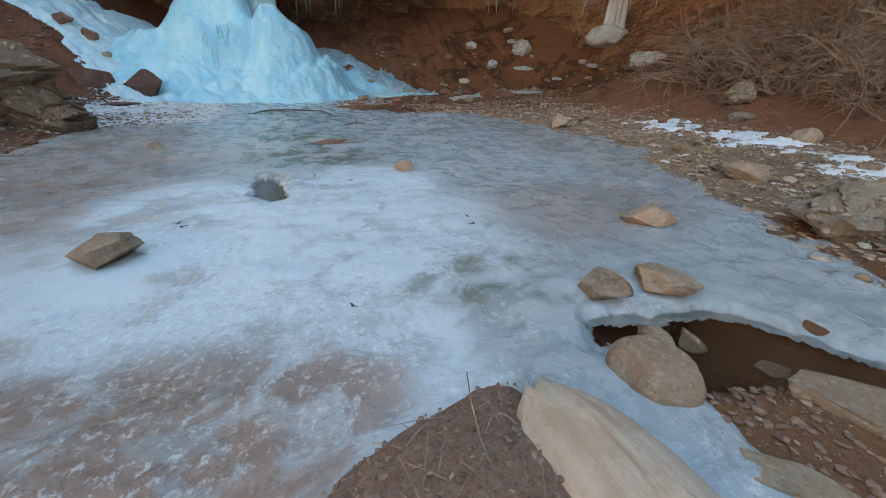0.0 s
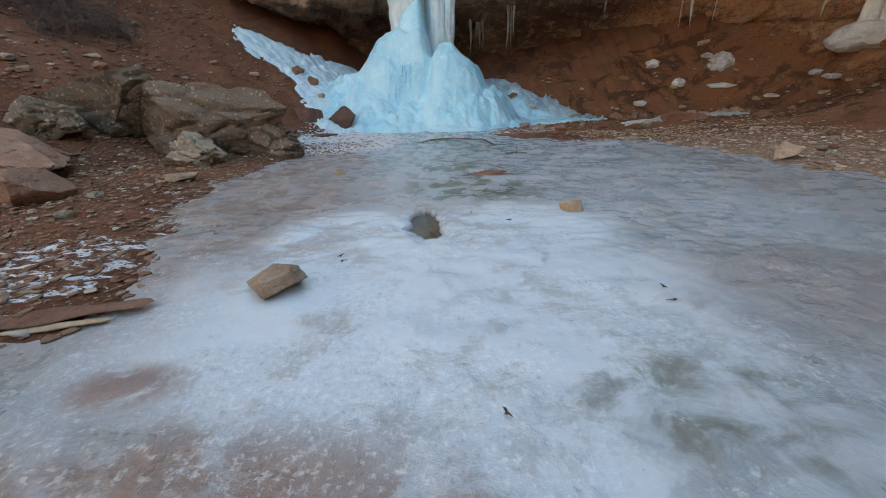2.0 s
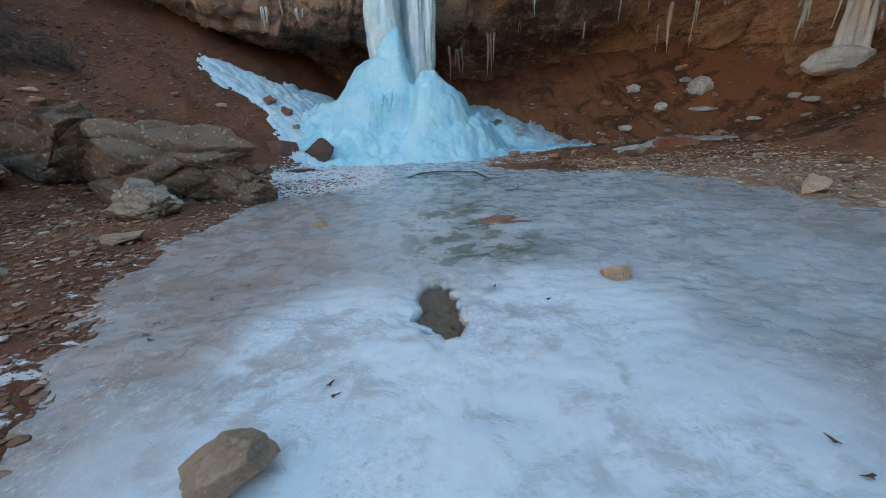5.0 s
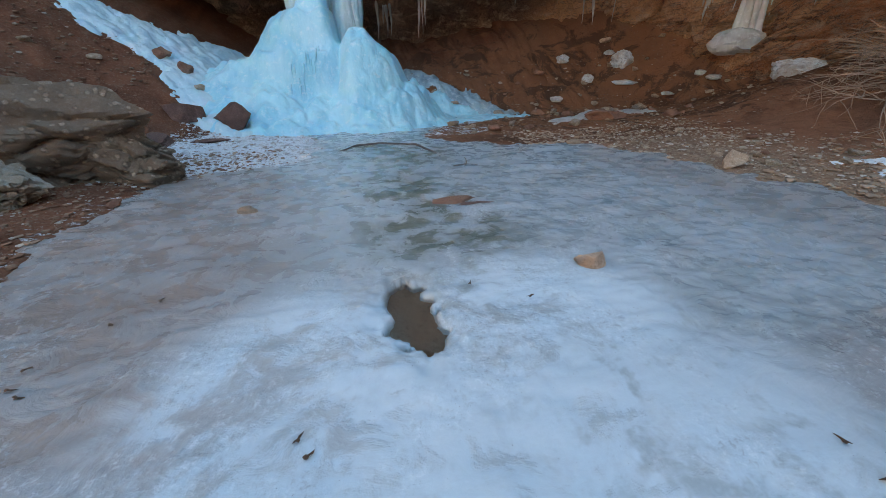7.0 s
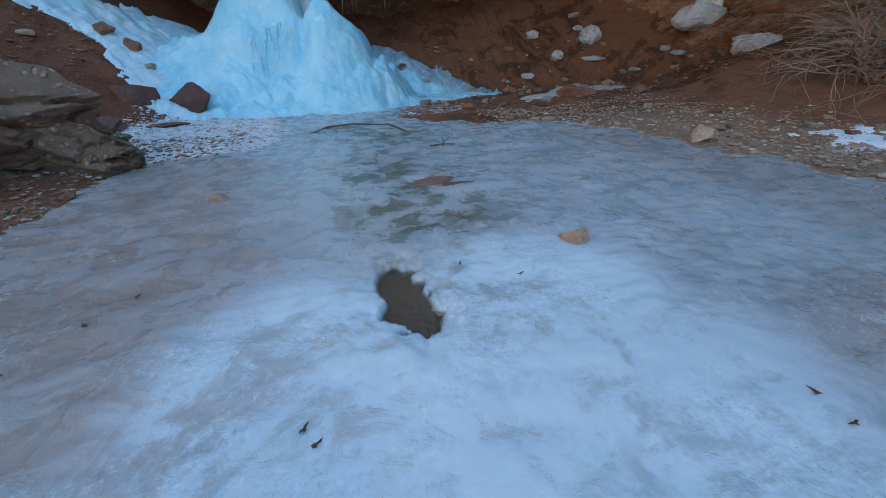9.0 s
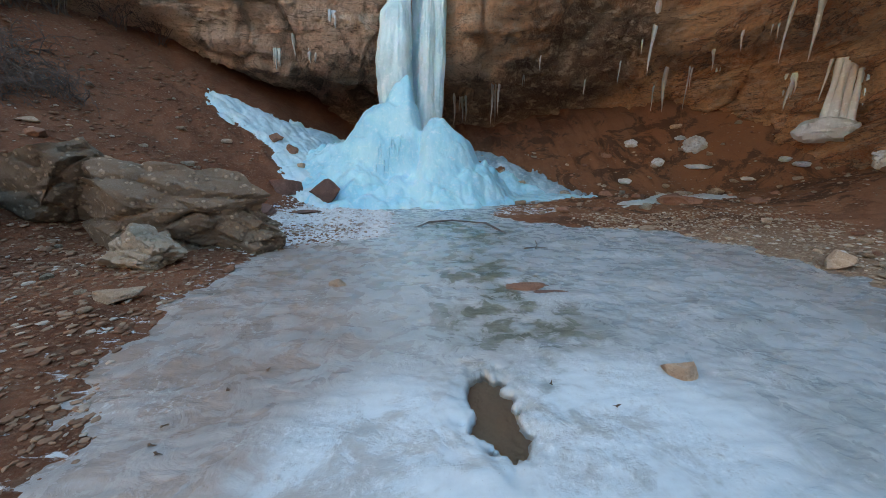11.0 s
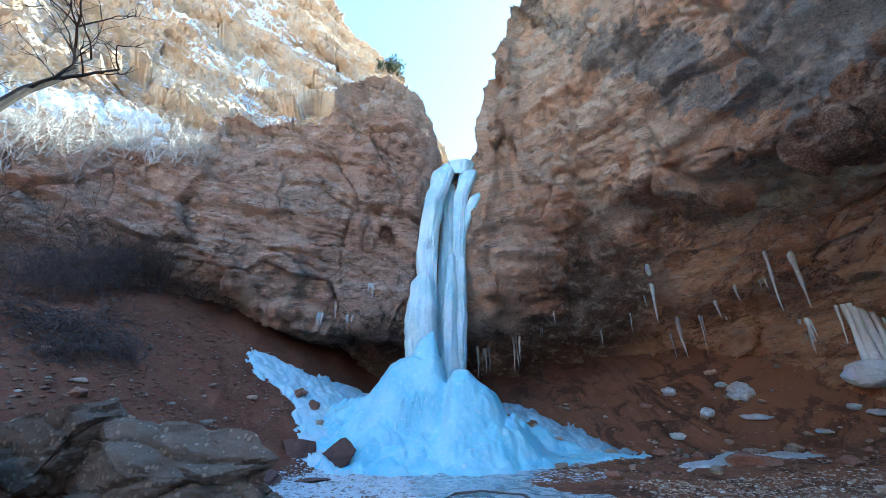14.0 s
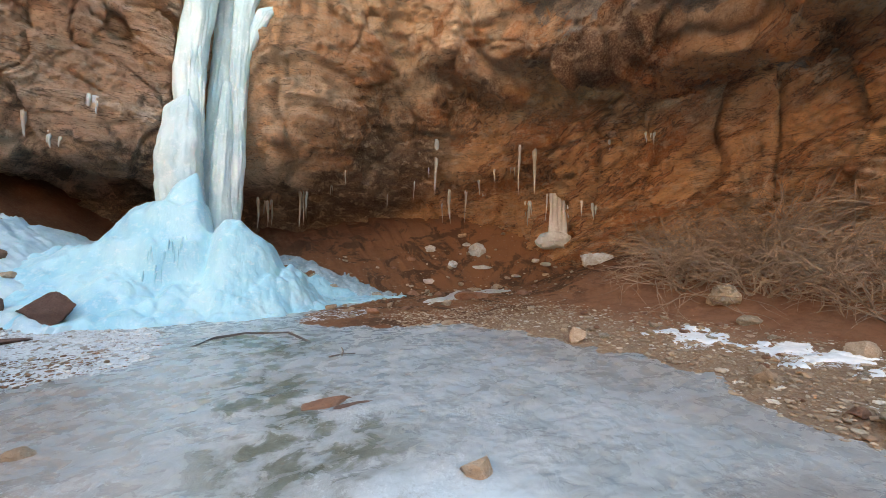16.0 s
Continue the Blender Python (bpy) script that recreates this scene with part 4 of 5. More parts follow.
def spike(bm, x, y, top, length, radius, rng, segs=7, rings=7):
    """One icicle: a wavy cone that tapers to its tip."""
    px, py = rng.uniform(0, 9), rng.uniform(0, 9)
    loops = []
    for i in range(rings):
        f = i / (rings - 1)
        r = radius * (1 - f) ** 0.8 * (1 + 0.18 * math.sin(f * 17 + px)) + 0.002
        if i == 0:
            r *= 0.55
        ox, oy = radius * 0.35 * math.sin(f * 5 + px), radius * 0.35 * math.sin(f * 4 + py)
        loops.append([bm.verts.new((x + ox + r * math.cos(k * 2 * math.pi / segs), y + oy + r * math.sin(k * 2 * math.pi / segs), top - f * length))
                      for k in range(segs)])
    for a, b in zip(loops, loops[1:]):
        for k in range(segs):
            bm.faces.new((a[k], a[(k + 1) % segs], b[(k + 1) % segs], b[k])).smooth = True
    bm.faces.new(loops[0][::-1])
    bm.faces.new(loops[-1])


rng = random.Random(5)
for k in range(16):
    x = -1.55 + 0.05 * k + rng.uniform(-0.03, 0.03)
    y = 8.75 + 0.12 * math.sin(k * 0.9) + 0.015 * k
    top = float(cone_height(np.array([x]), np.array([y + 0.12]))[0]) + 0.06
    bm = bmesh.new()
    spike(bm, x, y - 10.0, top, rng.uniform(0.25, 0.5), rng.uniform(0.014, 0.03), rng)
    part("drip", bm, FALL_ICE, fall)
for k in range(12):
    x = rng.choice((rng.uniform(-0.95, -0.55), rng.uniform(0.15, 0.45)))
    bm = bmesh.new()
    spike(bm, x, 10.55 + 0.08 * rng.random() - 10.0 + (0.22 if x > 0 else 0.0), rng.uniform(4.6, 7.2), rng.uniform(0.5, 1.3), rng.uniform(0.03, 0.07), rng)
    part("drip", bm, COLUMN_ICE, fall)


# ---- sheets of snow and ice lying on the ground ----
def sheet(name, label, ring, thick, mat, salt, fine=0.05, ragged=0.15, category="snow", floor=-9.0):
    xs, ys = [p[0] for p in ring], [p[1] for p in ring]
    x, y = np.meshgrid(np.arange(min(xs) - 0.3, max(xs) + 0.3, fine), np.arange(min(ys) - 0.3, max(ys) + 0.3, fine), indexing="ij")
    d = inside_by(x, y, ring) + ragged * fbm(x * 3.5, y * 3.5, 0, 5, salt, 0.6)
    z = np.maximum(land(x, y), floor) + thick * step(-0.05, 0.16, d) * (1 + 0.4 * fbm(x * 2, y * 2, 0, 3, salt + 5)) - 0.05 * step(0.05, -0.1, d)
    z = z + 0.35 * thick * fbm(x * 6, y * 6, 0, 3, salt + 7) * step(0, 0.2, d)
    return tagged(part(name, grid_mesh(name, x, y, z, mid(d) > -0.12), mat), label, category, kind="structure")


sheet("snow_apron", "bluish snow and ice filling the gully beside the fall",
      [(-6.4, 10.5), (-5.4, 10.9), (-4.6, 11.9), (-3.0, 13.0), (-1.4, 12.5), (-1.4, 8.4), (-2.5, 7.4), (-3.2, 7.8), (-3.7, 8.3), (-4.1, 8.85),
       (-4.5, 9.35), (-5.0, 9.75), (-5.4, 9.75), (-6.0, 9.8)], 0.11, SNOW_ICE, 641, 0.04, 0.16)
sheet("ice_apron", "thin blue ice spreading from the cone's foot",
      [(0.3, 7.9), (1.5, 8.0), (2.9, 8.8), (5.2, 9.5), (4.6, 9.9), (3.3, 10.5), (2.2, 11.2), (0.8, 11.2)], 0.07, FALL_ICE, 651, 0.045, 0.2, "ice", 0.0)
sheet("ice_patch", "dull blue ice patch on the dirt in the hollow", [(1.1, 11.9), (1.7, 12.4), (2.6, 11.9), (3.4, 11.2), (4.6, 10.3), (5.2, 9.75), (4.7, 9.6), (3.4, 10.4), (2.6, 11.0), (1.8, 11.4)], 0.10, DULL_ICE, 661, 0.05, 0.15, "ice")
sheet("snow_patch", "thin white snow lying on the gravel bank", [(6.1, 1.4), (6.7, 1.55), (6.35, 0.85), (6.85, 0.25), (6.65, -0.45), (6.2, -0.5), (6.05, 0.15), (5.75, 0.6), (6.0, 0.95)], 0.025, SNOW, 681, 0.03, 0.34)
sheet("snow_patch", "thin white snow lying on the gravel bank", [(6.3, -0.75), (6.35, -1.25), (5.8, -1.5), (5.6, -1.3), (5.95, -1.0)], 0.02, SNOW, 691, 0.03, 0.26)
sheet("snow_patch", "thin white snow lying on the gravel bank", [(5.9, 1.95), (6.4, 1.85), (6.7, 1.5), (6.15, 1.6)], 0.02, SNOW, 695, 0.03, 0.2)
sheet("ice_strip", "thin grey ice on the wet ground", [(4.9, 7.4), (6.4, 7.5), (8.4, 7.9), (8.7, 8.6), (7.2, 8.6), (5.2, 8.1)], 0.04, GREY_ICE, 671, 0.05, 0.15, "ice")


# ---- rocks ----
def rock_mesh(size, seed, planes=14, level=4, rough=0.05, cut=0.72, flat=0.0):
    """A stone: a ball cut by random planes, weathered, with a flattened foot."""
    rng = random.Random(seed)
    bm = bmesh.new()
    bmesh.ops.create_icosphere(bm, subdivisions=level, radius=1)
    co = np.array([v.co[:] for v in bm.verts])
    for i in range(planes):
        n = np.array([rng.gauss(0, 1), rng.gauss(0, 1), rng.gauss(0, 0.8)])
        n /= np.linalg.norm(n)
        over = np.maximum(0, co @ n - cut * rng.uniform(0.75, 1.1))
        co = co - over[:, None] * n
    if flat:
        co[:, 2] = np.where(co[:, 2] > 1 - flat, 1 - flat + (co[:, 2] - 1 + flat) * 0.1, co[:, 2])
    n = co / np.linalg.norm(co, axis=1, keepdims=True)
    s = seed % 97
    d1, d2, val = cells(co[:, 0] * 1.7 + s, co[:, 1] * 1.7, co[:, 2] * 2.2, seed)
    co = co + n * (rough * fbm(co[:, 0] * 2 + s, co[:, 1] * 2, co[:, 2] * 2, 6, seed, 0.6) + rough * 1.4 * (val - 0.5)
                   - rough * 1.2 * np.exp(-((d2 - d1) / 0.06) ** 2))[:, None]
    lo, hi = co.min(0), co.max(0)
    co = (co - (lo + hi) / 2) / (hi - lo) * np.array(size)
    foot = -size[2] / 2
    co[:, 2] = np.maximum(co[:, 2], foot + 0.12 * size[2]) - foot - 0.12 * size[2]
    for v, c in zip(bm.verts, co):
        v.co = c
    for f in bm.faces:
        f.smooth = True
    me = bpy.data.meshes.new("rock")
    bm.to_mesh(me)
    bm.free()
    me.set_sharp_from_angle(angle=radians(28))
    return me


def rock(name, label, x, y, size, turn, mat, seed, lift=-0.03, tip=(0, 0), planes=14, level=4, rough=0.05, cut=0.72, z=None, group="", flat=0.0):
    me = rock_mesh(size, seed, planes, level, rough, cut, flat)
    me.materials.append(mat)
    ob = new(name, me)
    ob.matrix_world = pose(x, y, (max(height(x, y), -0.06) if z is None else z) + lift, tip[0], tip[1], turn)
    return tagged(ob, label, "rock", group)


rock("boulder", "long lichen-crusted conglomerate ledge at the foot of the slope", -4.6, 4.2, (4.0, 1.7, 1.75), -7, GREY_STONE, 311, -0.3, (0, 7), 15, 6, 0.07, 0.66)
rock("boulder", "weathered upper block leaning on the lichen-crusted ledge", -5.7, 4.15, (2.0, 1.2, 1.3), 6, GREY_STONE, 318, -0.15, (0, -4), 14, 5, 0.06, 0.62)
rock("boulder", "weathered brown boulder end reaching the pond shore", -3.4, 4.15, (1.7, 1.1, 1.0), -10, GREY_STONE, 312, -0.14, (0, 16), 14, 5, 0.06, 0.6)
rock("boulder", "rounded grey-brown boulder beside a larger one", -6.15, 3.3, (1.15, 0.8, 0.75), 10, GREY_STONE, 31, -0.14, (0, 5), 13, 5, 0.08, 0.66)
rock("boulder", "pale white-patched boulder in front of a larger one", -3.85, 2.95, (0.95, 0.6, 0.62), -6, PALE_STONE, 13, -0.06, (0, 10), 11, 5, 0.08, 0.6)
rock("slab", "flat reddish sandstone slab lying on the shore", -5.75, 2.05, (2.1, 1.1, 0.56), -12, SLAB_STONE, 314, -0.05, (4, 6), 11, 5, 0.03, 0.6, None, "", 0.45)
rock("boulder", "angular reddish-brown stone under a slab's edge", -4.3, 0.95, (0.68, 0.5, 0.46), 15, SLAB_STONE, 15, -0.05, (0, 0), 9, 5, 0.03, 0.6)
rock("stone", "small flat tan stone on the gravel", -3.4, 1.95, (0.45, 0.3, 0.12), 10, TAN_STONE, 16, -0.02, (0, 0), 9, 4, 0.04, 0.62)
rock("boulder", "dark red rock leaning on the blue ice", -3.0, 8.1, (0.75, 0.5, 0.9), -20, DARK_STONE, 17, -0.14, (0, 34), 10, 5, 0.03, 0.5)
rock("boulder", "dark red rock beside the ice", -3.75, 8.1, (0.8, 0.5, 0.45), 15, DARK_STONE, 18, -0.1, (0, 0), 10, 4, 0.03, 0.62)
rock("boulder", "brown rock at the edge of the frosted gravel", -3.75, 6.35, (0.55, 0.4, 0.36), -15, DARK_STONE, 32, -0.08, (0, 0), 10, 4, 0.04, 0.62)
rock("boulder", "brown rock at the edge of the frosted gravel", -4.2, 6.7, (0.7, 0.45, 0.3), 20, RED_STONE, 33, -0.08, (0, 0), 10, 4, 0.04, 0.62)
rock("stone", "flat dark stone on the frosted gravel", -2.95, 6.75, (0.7, 0.22, 0.1), 8, DARK_STONE, 34, -0.02, (0, 0), 10, 4, 0.04, 0.62)
rock("stone", "reddish stone poking out of the snow", -4.5, 9.95, (0.45, 0.35, 0.32), 10, RED_STONE, 35, 0.02)
rock("stone", "reddish stone poking out of the snow", -4.0, 9.75, (0.35, 0.3, 0.32), 50, RED_STONE, 36, 0.05)
rock("stone", "grey stone poking out of the snow", -3.65, 9.15, (0.3, 0.25, 0.2), 0, TAN_STONE, 37, 0.05)
rock("wedge_stone", "tan wedge-shaped stone frozen into the pond", -0.93, -0.85, (0.34, 0.26, 0.2), 24, TAN_STONE, 325, -0.015, (0, -10), 18, 5, 0.02, 0.46, 0.0)
rock("stone", "small tan stone on the frosted ice", 1.24, 0.56, (0.23, 0.17, 0.14), -20, TAN_STONE, 220, -0.015, (6, 0), 18, 4, 0.03, 0.5, 0.0)
rock("stone", "small yellowish stone frozen on the pond", -1.43, 2.4, (0.2, 0.12, 0.08), 10, TAN_STONE, 38, 0.0, (0, 0), 9, 3, 0.05, 0.65, 0.01)
rock("stone", "rusty red stone showing through the ice", 0.68, 2.2, (0.50, 0.24, 0.07), -8, RED_STONE, 239, -0.018, (0, 0), 9, 4, 0.05, 0.65, 0.01)
rock("stone", "dark stone showing through the ice", 0.88, 2.0, (0.42, 0.13, 0.06), -6, DARK_STONE, 40, -0.01, (0, 0), 9, 4, 0.05, 0.65, 0.01)
rock("boulder", "smooth rounded brown boulder at the pond's edge", -2.35, -1.92, (1.05, 0.75, 0.45), 25, BROWN_STONE, 41, -0.1, (0, 0), 7, 5, 0.02, 0.85)
rock("stone", "flat-topped tan stone standing in the ice", 2.6, -1.46, (0.44, 0.3, 0.2), -22, TAN_STONE, 42, -0.02, (0, 0), 18, 5, 0.02, 0.5, 0.0, "", 0.35)
rock("stone", "angular tan stone at the lip of the ice", 1.92, -2.14, (0.38, 0.28, 0.15), -25, TAN_STONE, 43, -0.03, (0, 4), 18, 5, 0.04, 0.5, 0.0)
rock("stone", "pale rough stone at the lip of the ice", 1.52, -2.08, (0.25, 0.2, 0.19), -30, PALE_STONE, 44, -0.02, (0, 4), 18, 5, 0.05, 0.55, 0.0)
rock("stone", "rounded tan boulder in the stream's mouth", 1.28, -2.61, (0.31, 0.36, 0.28), 15, TAN_STONE, 221, 0.0, (0, 0), 9, 5, 0.02, 0.85, -0.14, "", 0.25)
rock("stone", "small wet stone under the trickle", 1.73, -2.47, (0.17, 0.12, 0.12), 60, TAN_STONE, 45, -0.02, (0, 0), 9, 4, 0.03, 0.65, -0.13)
rock("stone", "small wet tan stone under the trickle", 1.56, -2.40, (0.2, 0.12, 0.1), 100, TAN_STONE, 46, -0.02, (0, 0), 9, 4, 0.03, 0.65, -0.08)
rock("slab", "flat tan slab on the stream's bank", 1.95, -3.22, (0.95, 0.40, 0.18), -48, TAN_STONE, 47, 0.0, (0, 0), 8, 5, 0.02, 0.5, -0.08, "", 0.3)
rock("slab", "low tan slab half buried in the stream's bank", 1.36, -3.12, (0.40, 0.2, 0.08), -60, TAN_STONE, 48, 0.0, (0, 0), 8, 4, 0.02, 0.5, -0.04, "", 0.3)
rock("stone", "brown stone under the stream's water", 1.95, -2.72, (0.15, 0.11, 0.08), 0, TAN_STONE, 49, 0.0, (0, 0), 8, 4, 0.02, 0.7, -0.2)
rock("stone", "brown stone under the stream's water", 2.2, -3.2, (0.25, 0.18, 0.1), 40, RED_STONE, 50, 0.0, (0, 0), 8, 4, 0.02, 0.7, -0.2)
rock("boulder", "rough pale boulder with white and ochre patches on the shore", 3.85, -2.1, (0.95, 0.65, 0.52), -25, PALE_STONE, 51, -0.08, (0, 0), 14, 5, 0.09, 0.68)
rock("slab", "tan slab tilted on the shore gravel", 4.55, -0.98, (0.5, 0.38, 0.22), -10, TAN_STONE, 52, -0.03, (0, 8), 8, 4, 0.05, 0.5)
rock("stone", "white stone in the wet gravel", 3.05, -2.42, (0.2, 0.14, 0.08), -20, PALE_STONE, 53)
rock("stone", "squarish tan stone on the shore", 4.92, 2.55, (0.36, 0.28, 0.30), -10, TAN_STONE, 54, -0.03, (0, 0), 8, 4, 0.03, 0.5)
rock("stone", "tan stone on the shore gravel", 5.05, 0.1, (0.36, 0.28, 0.24), 10, TAN_STONE, 55, -0.03, (0, 0), 9, 4, 0.05, 0.5)
rock("stone", "rounded tan stone beside the snow", 6.9, -0.35, (0.46, 0.32, 0.26), 0, TAN_STONE, 56, -0.04, (0, 0), 9, 4, 0.03, 0.75)
rock("slab", "white-topped flat slab on the bank", 7.95, 1.15, (0.62, 0.3, 0.2), -18, PALE_STONE, 57, -0.04, (0, 0), 8, 4, 0.03, 0.58, None, "", 0.3)
rock("boulder", "pale mottled boulder among the twigs", 8.8, 1.85, (0.9, 0.6, 0.55), 10, PALE_STONE, 58, -0.1, (0, 0), 12, 4, 0.08, 0.66)
rock("boulder", "pale mottled boulder among the twigs", 10.5, 0.95, (0.85, 0.6, 0.6), 30, PALE_STONE, 59, -0.1, (0, 0), 12, 4, 0.08, 0.66)
rock("slab", "flat red sandstone slab on the bank", 6.3, 7.3, (1.1, 0.55, 0.32), -10, RED_STONE, 60, -0.06, (0, 0), 9, 4, 0.03, 0.6)
rock("stone", "tan stone at the pond's far shore", 3.9, 4.95, (0.3, 0.22, 0.16), 10, TAN_STONE, 61)
rock("stone", "white stone at the shore", 4.4, 2.75, (0.18, 0.12, 0.06), 10, PALE_STONE, 62)
rock("stone", "brown slab on the slope", -8.0, 3.0, (0.7, 0.4, 0.2), 20, RED_STONE, 63)
rock("stone", "brown slab on the slope", -7.3, 5.9, (0.3, 0.2, 0.12), 30, TAN_STONE, 64)
rock("stone", "brown stone on the slope", -7.0, 5.6, (0.35, 0.25, 0.2), 60, RED_STONE, 65)


TREE_PATH = [(-11.6, 3.8, 3.0), (-11.2, 4.3, 5.6), (-10.7, 4.96, 7.3), (-10.5, 5.3, 8.5), (-10.27, 5.6, 9.2), (-10.14, 5.76, 9.7), (-10.2, 5.6, 10.3)]
BRANCH = [(-0.53, 5.3, 0.02), (-0.23, 5.88, 0.02), (0.26, 6.04, 0.02), (0.92, 5.72, 0.02), (1.1, 4.8, 0.01)]
LEAVES = [(1.25, -1.08), (-0.69, -0.42), (1.28, -0.94), (-1.87, 0.09), (-0.65, -0.5), (-1.59, 0.78), (-1.76, 0.58), (0.6, 0.25), (0.29, 0.49), (0.26, -1.79), (-1.94, 0.15), (-1.96, 0.28)]

# ---- icicles and ice mounds, hung and set where sight lines from the pond meet the rock ----
from mathutils.bvhtree import BVHTree


def tree_of(ob):
    me = ob.data
    return BVHTree.FromPolygons([v.co for v in me.vertices], [p.vertices for p in me.polygons])


ROCK_TREES = [tree_of(o) for o in (cliff_r, cliff_l, ground)]


def meet(az, el):
    """The first rock or ground on the line that leaves the pond's near side at these angles."""
    way = Vector((math.sin(radians(az)) * math.cos(radians(el)), math.cos(radians(az)) * math.cos(radians(el)), math.sin(radians(el))))
    hits = [t.ray_cast(Vector(MID), way) for t in ROCK_TREES]
    hits = [h for h in hits if h[0]]
    return min(hits, key=lambda h: h[3])[0] if hits else Vector(MID) + way * 13


rng = random.Random(77)


def icicle(az, top, bottom, width, many=1, spreadout=0.0):
    for k in range(many):
        p = meet(az + (rng.uniform(-spreadout, spreadout) if many > 1 else 0), top)
        dist = math.hypot(p.x - MID[0], p.y - MID[1])
        length = dist * (math.tan(radians(top)) - math.tan(radians(bottom))) * (rng.uniform(0.45, 1.0) if k else 1)
        bm = bmesh.new()
        spike(bm, 0, 0, 0.12, length + 0.12, width * (rng.uniform(0.5, 0.9) if k else 1), rng, 8, 10)
        ob = part("icicle", bm, GREY_ICE)
        ob.location = p
        tagged(ob, "pale icicle hanging from the sandstone overhang", "icicle", "icicles under the overhang")


for az, top, bottom, width, many, out in [
        (32.1, 16.7, 8.9, 0.10, 1, 0), (34.2, 9.6, 4.5, 0.10, 1, 0), (44.9, 15.9, 8.8, 0.06, 1, 0), (47.2, 15.2, 8.8, 0.09, 1, 0),
        (12.5, 8.6, 3.2, 0.06, 4, 0.7), (7.2, 7.0, 3.0, 0.06, 6, 1.1), (38.8, 11.1, 8.9, 0.06, 1, 0), (28.7, 10.6, 8.0, 0.03, 1, 0),
        (18.5, 11.9, 9.8, 0.03, 1, 0), (36.6, 9.4, 4.7, 0.035, 2, 0.3), (33.3, 7.6, 4.6, 0.035, 2, 0.3), (41.2, 12.7, 10.6, 0.05, 1, 0), (46.2, 7.5, 4.1, 0.09, 4, 0.5),
        (55.8, 6.8, 4.8, 0.08, 3, 0.5), (54.0, 7.2, 5.4, 0.05, 2, 0.4), (-10.2, 16.3, 13.4, 0.055, 4, 0.5), (-15.7, 13.6, 11.2, 0.05, 4, 0.5), (-17.5, 11.5, 9.4, 0.045, 4, 0.6),
        (-12.8, 11.8, 10.4, 0.05, 3, 1.0), (16.0, 9.5, 8.2, 0.03, 2, 0.5), (24.0, 8.8, 6.8, 0.03, 2, 1.0), (31.0, 12.6, 11.4, 0.03, 1, 0), (39.8, 8.8, 6.6, 0.03, 2, 0.5),
        (62.5, 15.6, 14.4, 0.05, 3, 0.8), (57.5, 15.2, 14.2, 0.05, 1, 0), (44.0, 12.8, 11.4, 0.03, 2, 0.6)]:
    icicle(az, top, bottom, width, many, out)


def mound(az, el, size, label, mat=SNOW, seed=1, turn=0):
    p = meet(az, el)
    me = rock_mesh(size, seed, 6, 4, 0.12, 0.9)
    me.materials.append(mat)
    ob = new("ice_mound", me)
    ob.matrix_world = pose(p.x, p.y, p.z - 0.25 * size[2], 0, 0, turn)
    tagged(ob, label, "ice", "ice mounds in the hollow")


for k, (az, el, size) in enumerate([(38.5, 0.0, (0.9, 0.7, 0.75)), (34.9, -2.0, (0.55, 0.4, 0.36)), (31.3, 0.4, (0.7, 0.5, 0.35)), (55.9, -1.3, (1.2, 0.7, 0.62)),
                                    (39.4, -2.3, (0.9, 0.5, 0.2)), (44.6, -3.5, (0.5, 0.35, 0.14)), (48.8, -1.7, (0.9, 0.45, 0.2)), (47.3, -1.2, (0.5, 0.3, 0.2)), (31.2, -4.6, (0.5, 0.4, 0.22)), (36.9, 1.2, (0.4, 0.3, 0.2))]):
    mound(az, el, size, "rounded dirty-white ice mound under dripping icicles", DIRTY_ICE if size[2] > 0.34 else GREY_ICE, 900 + k, k * 37)

# the ice pillar in the right hollow: a mound with several columns
p0 = meet(49.9, 1.0)
pillar = tagged(new("ice_pillar"), "grey-white ice pillar on a dome below the rock", "ice")
pillar.location = p0
bpy.context.view_layer.update()
pillar.rotation_euler = (0, 0, radians(-50))
me = rock_mesh((1.5, 1.0, 0.85), 931, 5, 4, 0.06, 0.95)
me.transform(Matrix.Translation((0, 0, -0.1)))
part("dome", me, GREY_ICE, pillar)
up = ROCK_TREES[0].ray_cast(p0 + Vector((0, 0, 0.7)), Vector((0, 0, 1)))[0]
roof = min(3.6, up.z - p0.z) if up else 2.6
for k, (ox, low, r) in enumerate([(-0.12, 0.5, 0.12), (0.02, 0.5, 0.17), (0.16, 0.45, 0.15), (0.30, 0.5, 0.11), (0.42, 0.9, 0.06), (-0.28, 1.1, 0.05)]):
    top = roof + 0.3
    me = tube([(ox * 1.1 + 0.06, -0.02, top - 0.3), (ox * 1.15 + 0.06, -0.04, (top + low) / 2), (ox * 1.3 + 0.05, -0.06, low)], [r * 0.75, r * 0.55, r * (0.15 if low > 0.6 else 0.95)], 940 + k, 16, 40)
    part("column", me, GREY_ICE, pillar)


# ---- gravel and loose stones ----
def pebble_shape(seed):
    me = rock_mesh((1, 1, 1), seed, 7, 1, 0.08, 0.7)
    v = np.array([x.co[:] for x in me.vertices])
    f = np.array([list(p.vertices) for p in me.polygons])
    bpy.data.meshes.remove(me)
    return v, f


SHAPES = [pebble_shape(2000 + k) for k in range(10)]


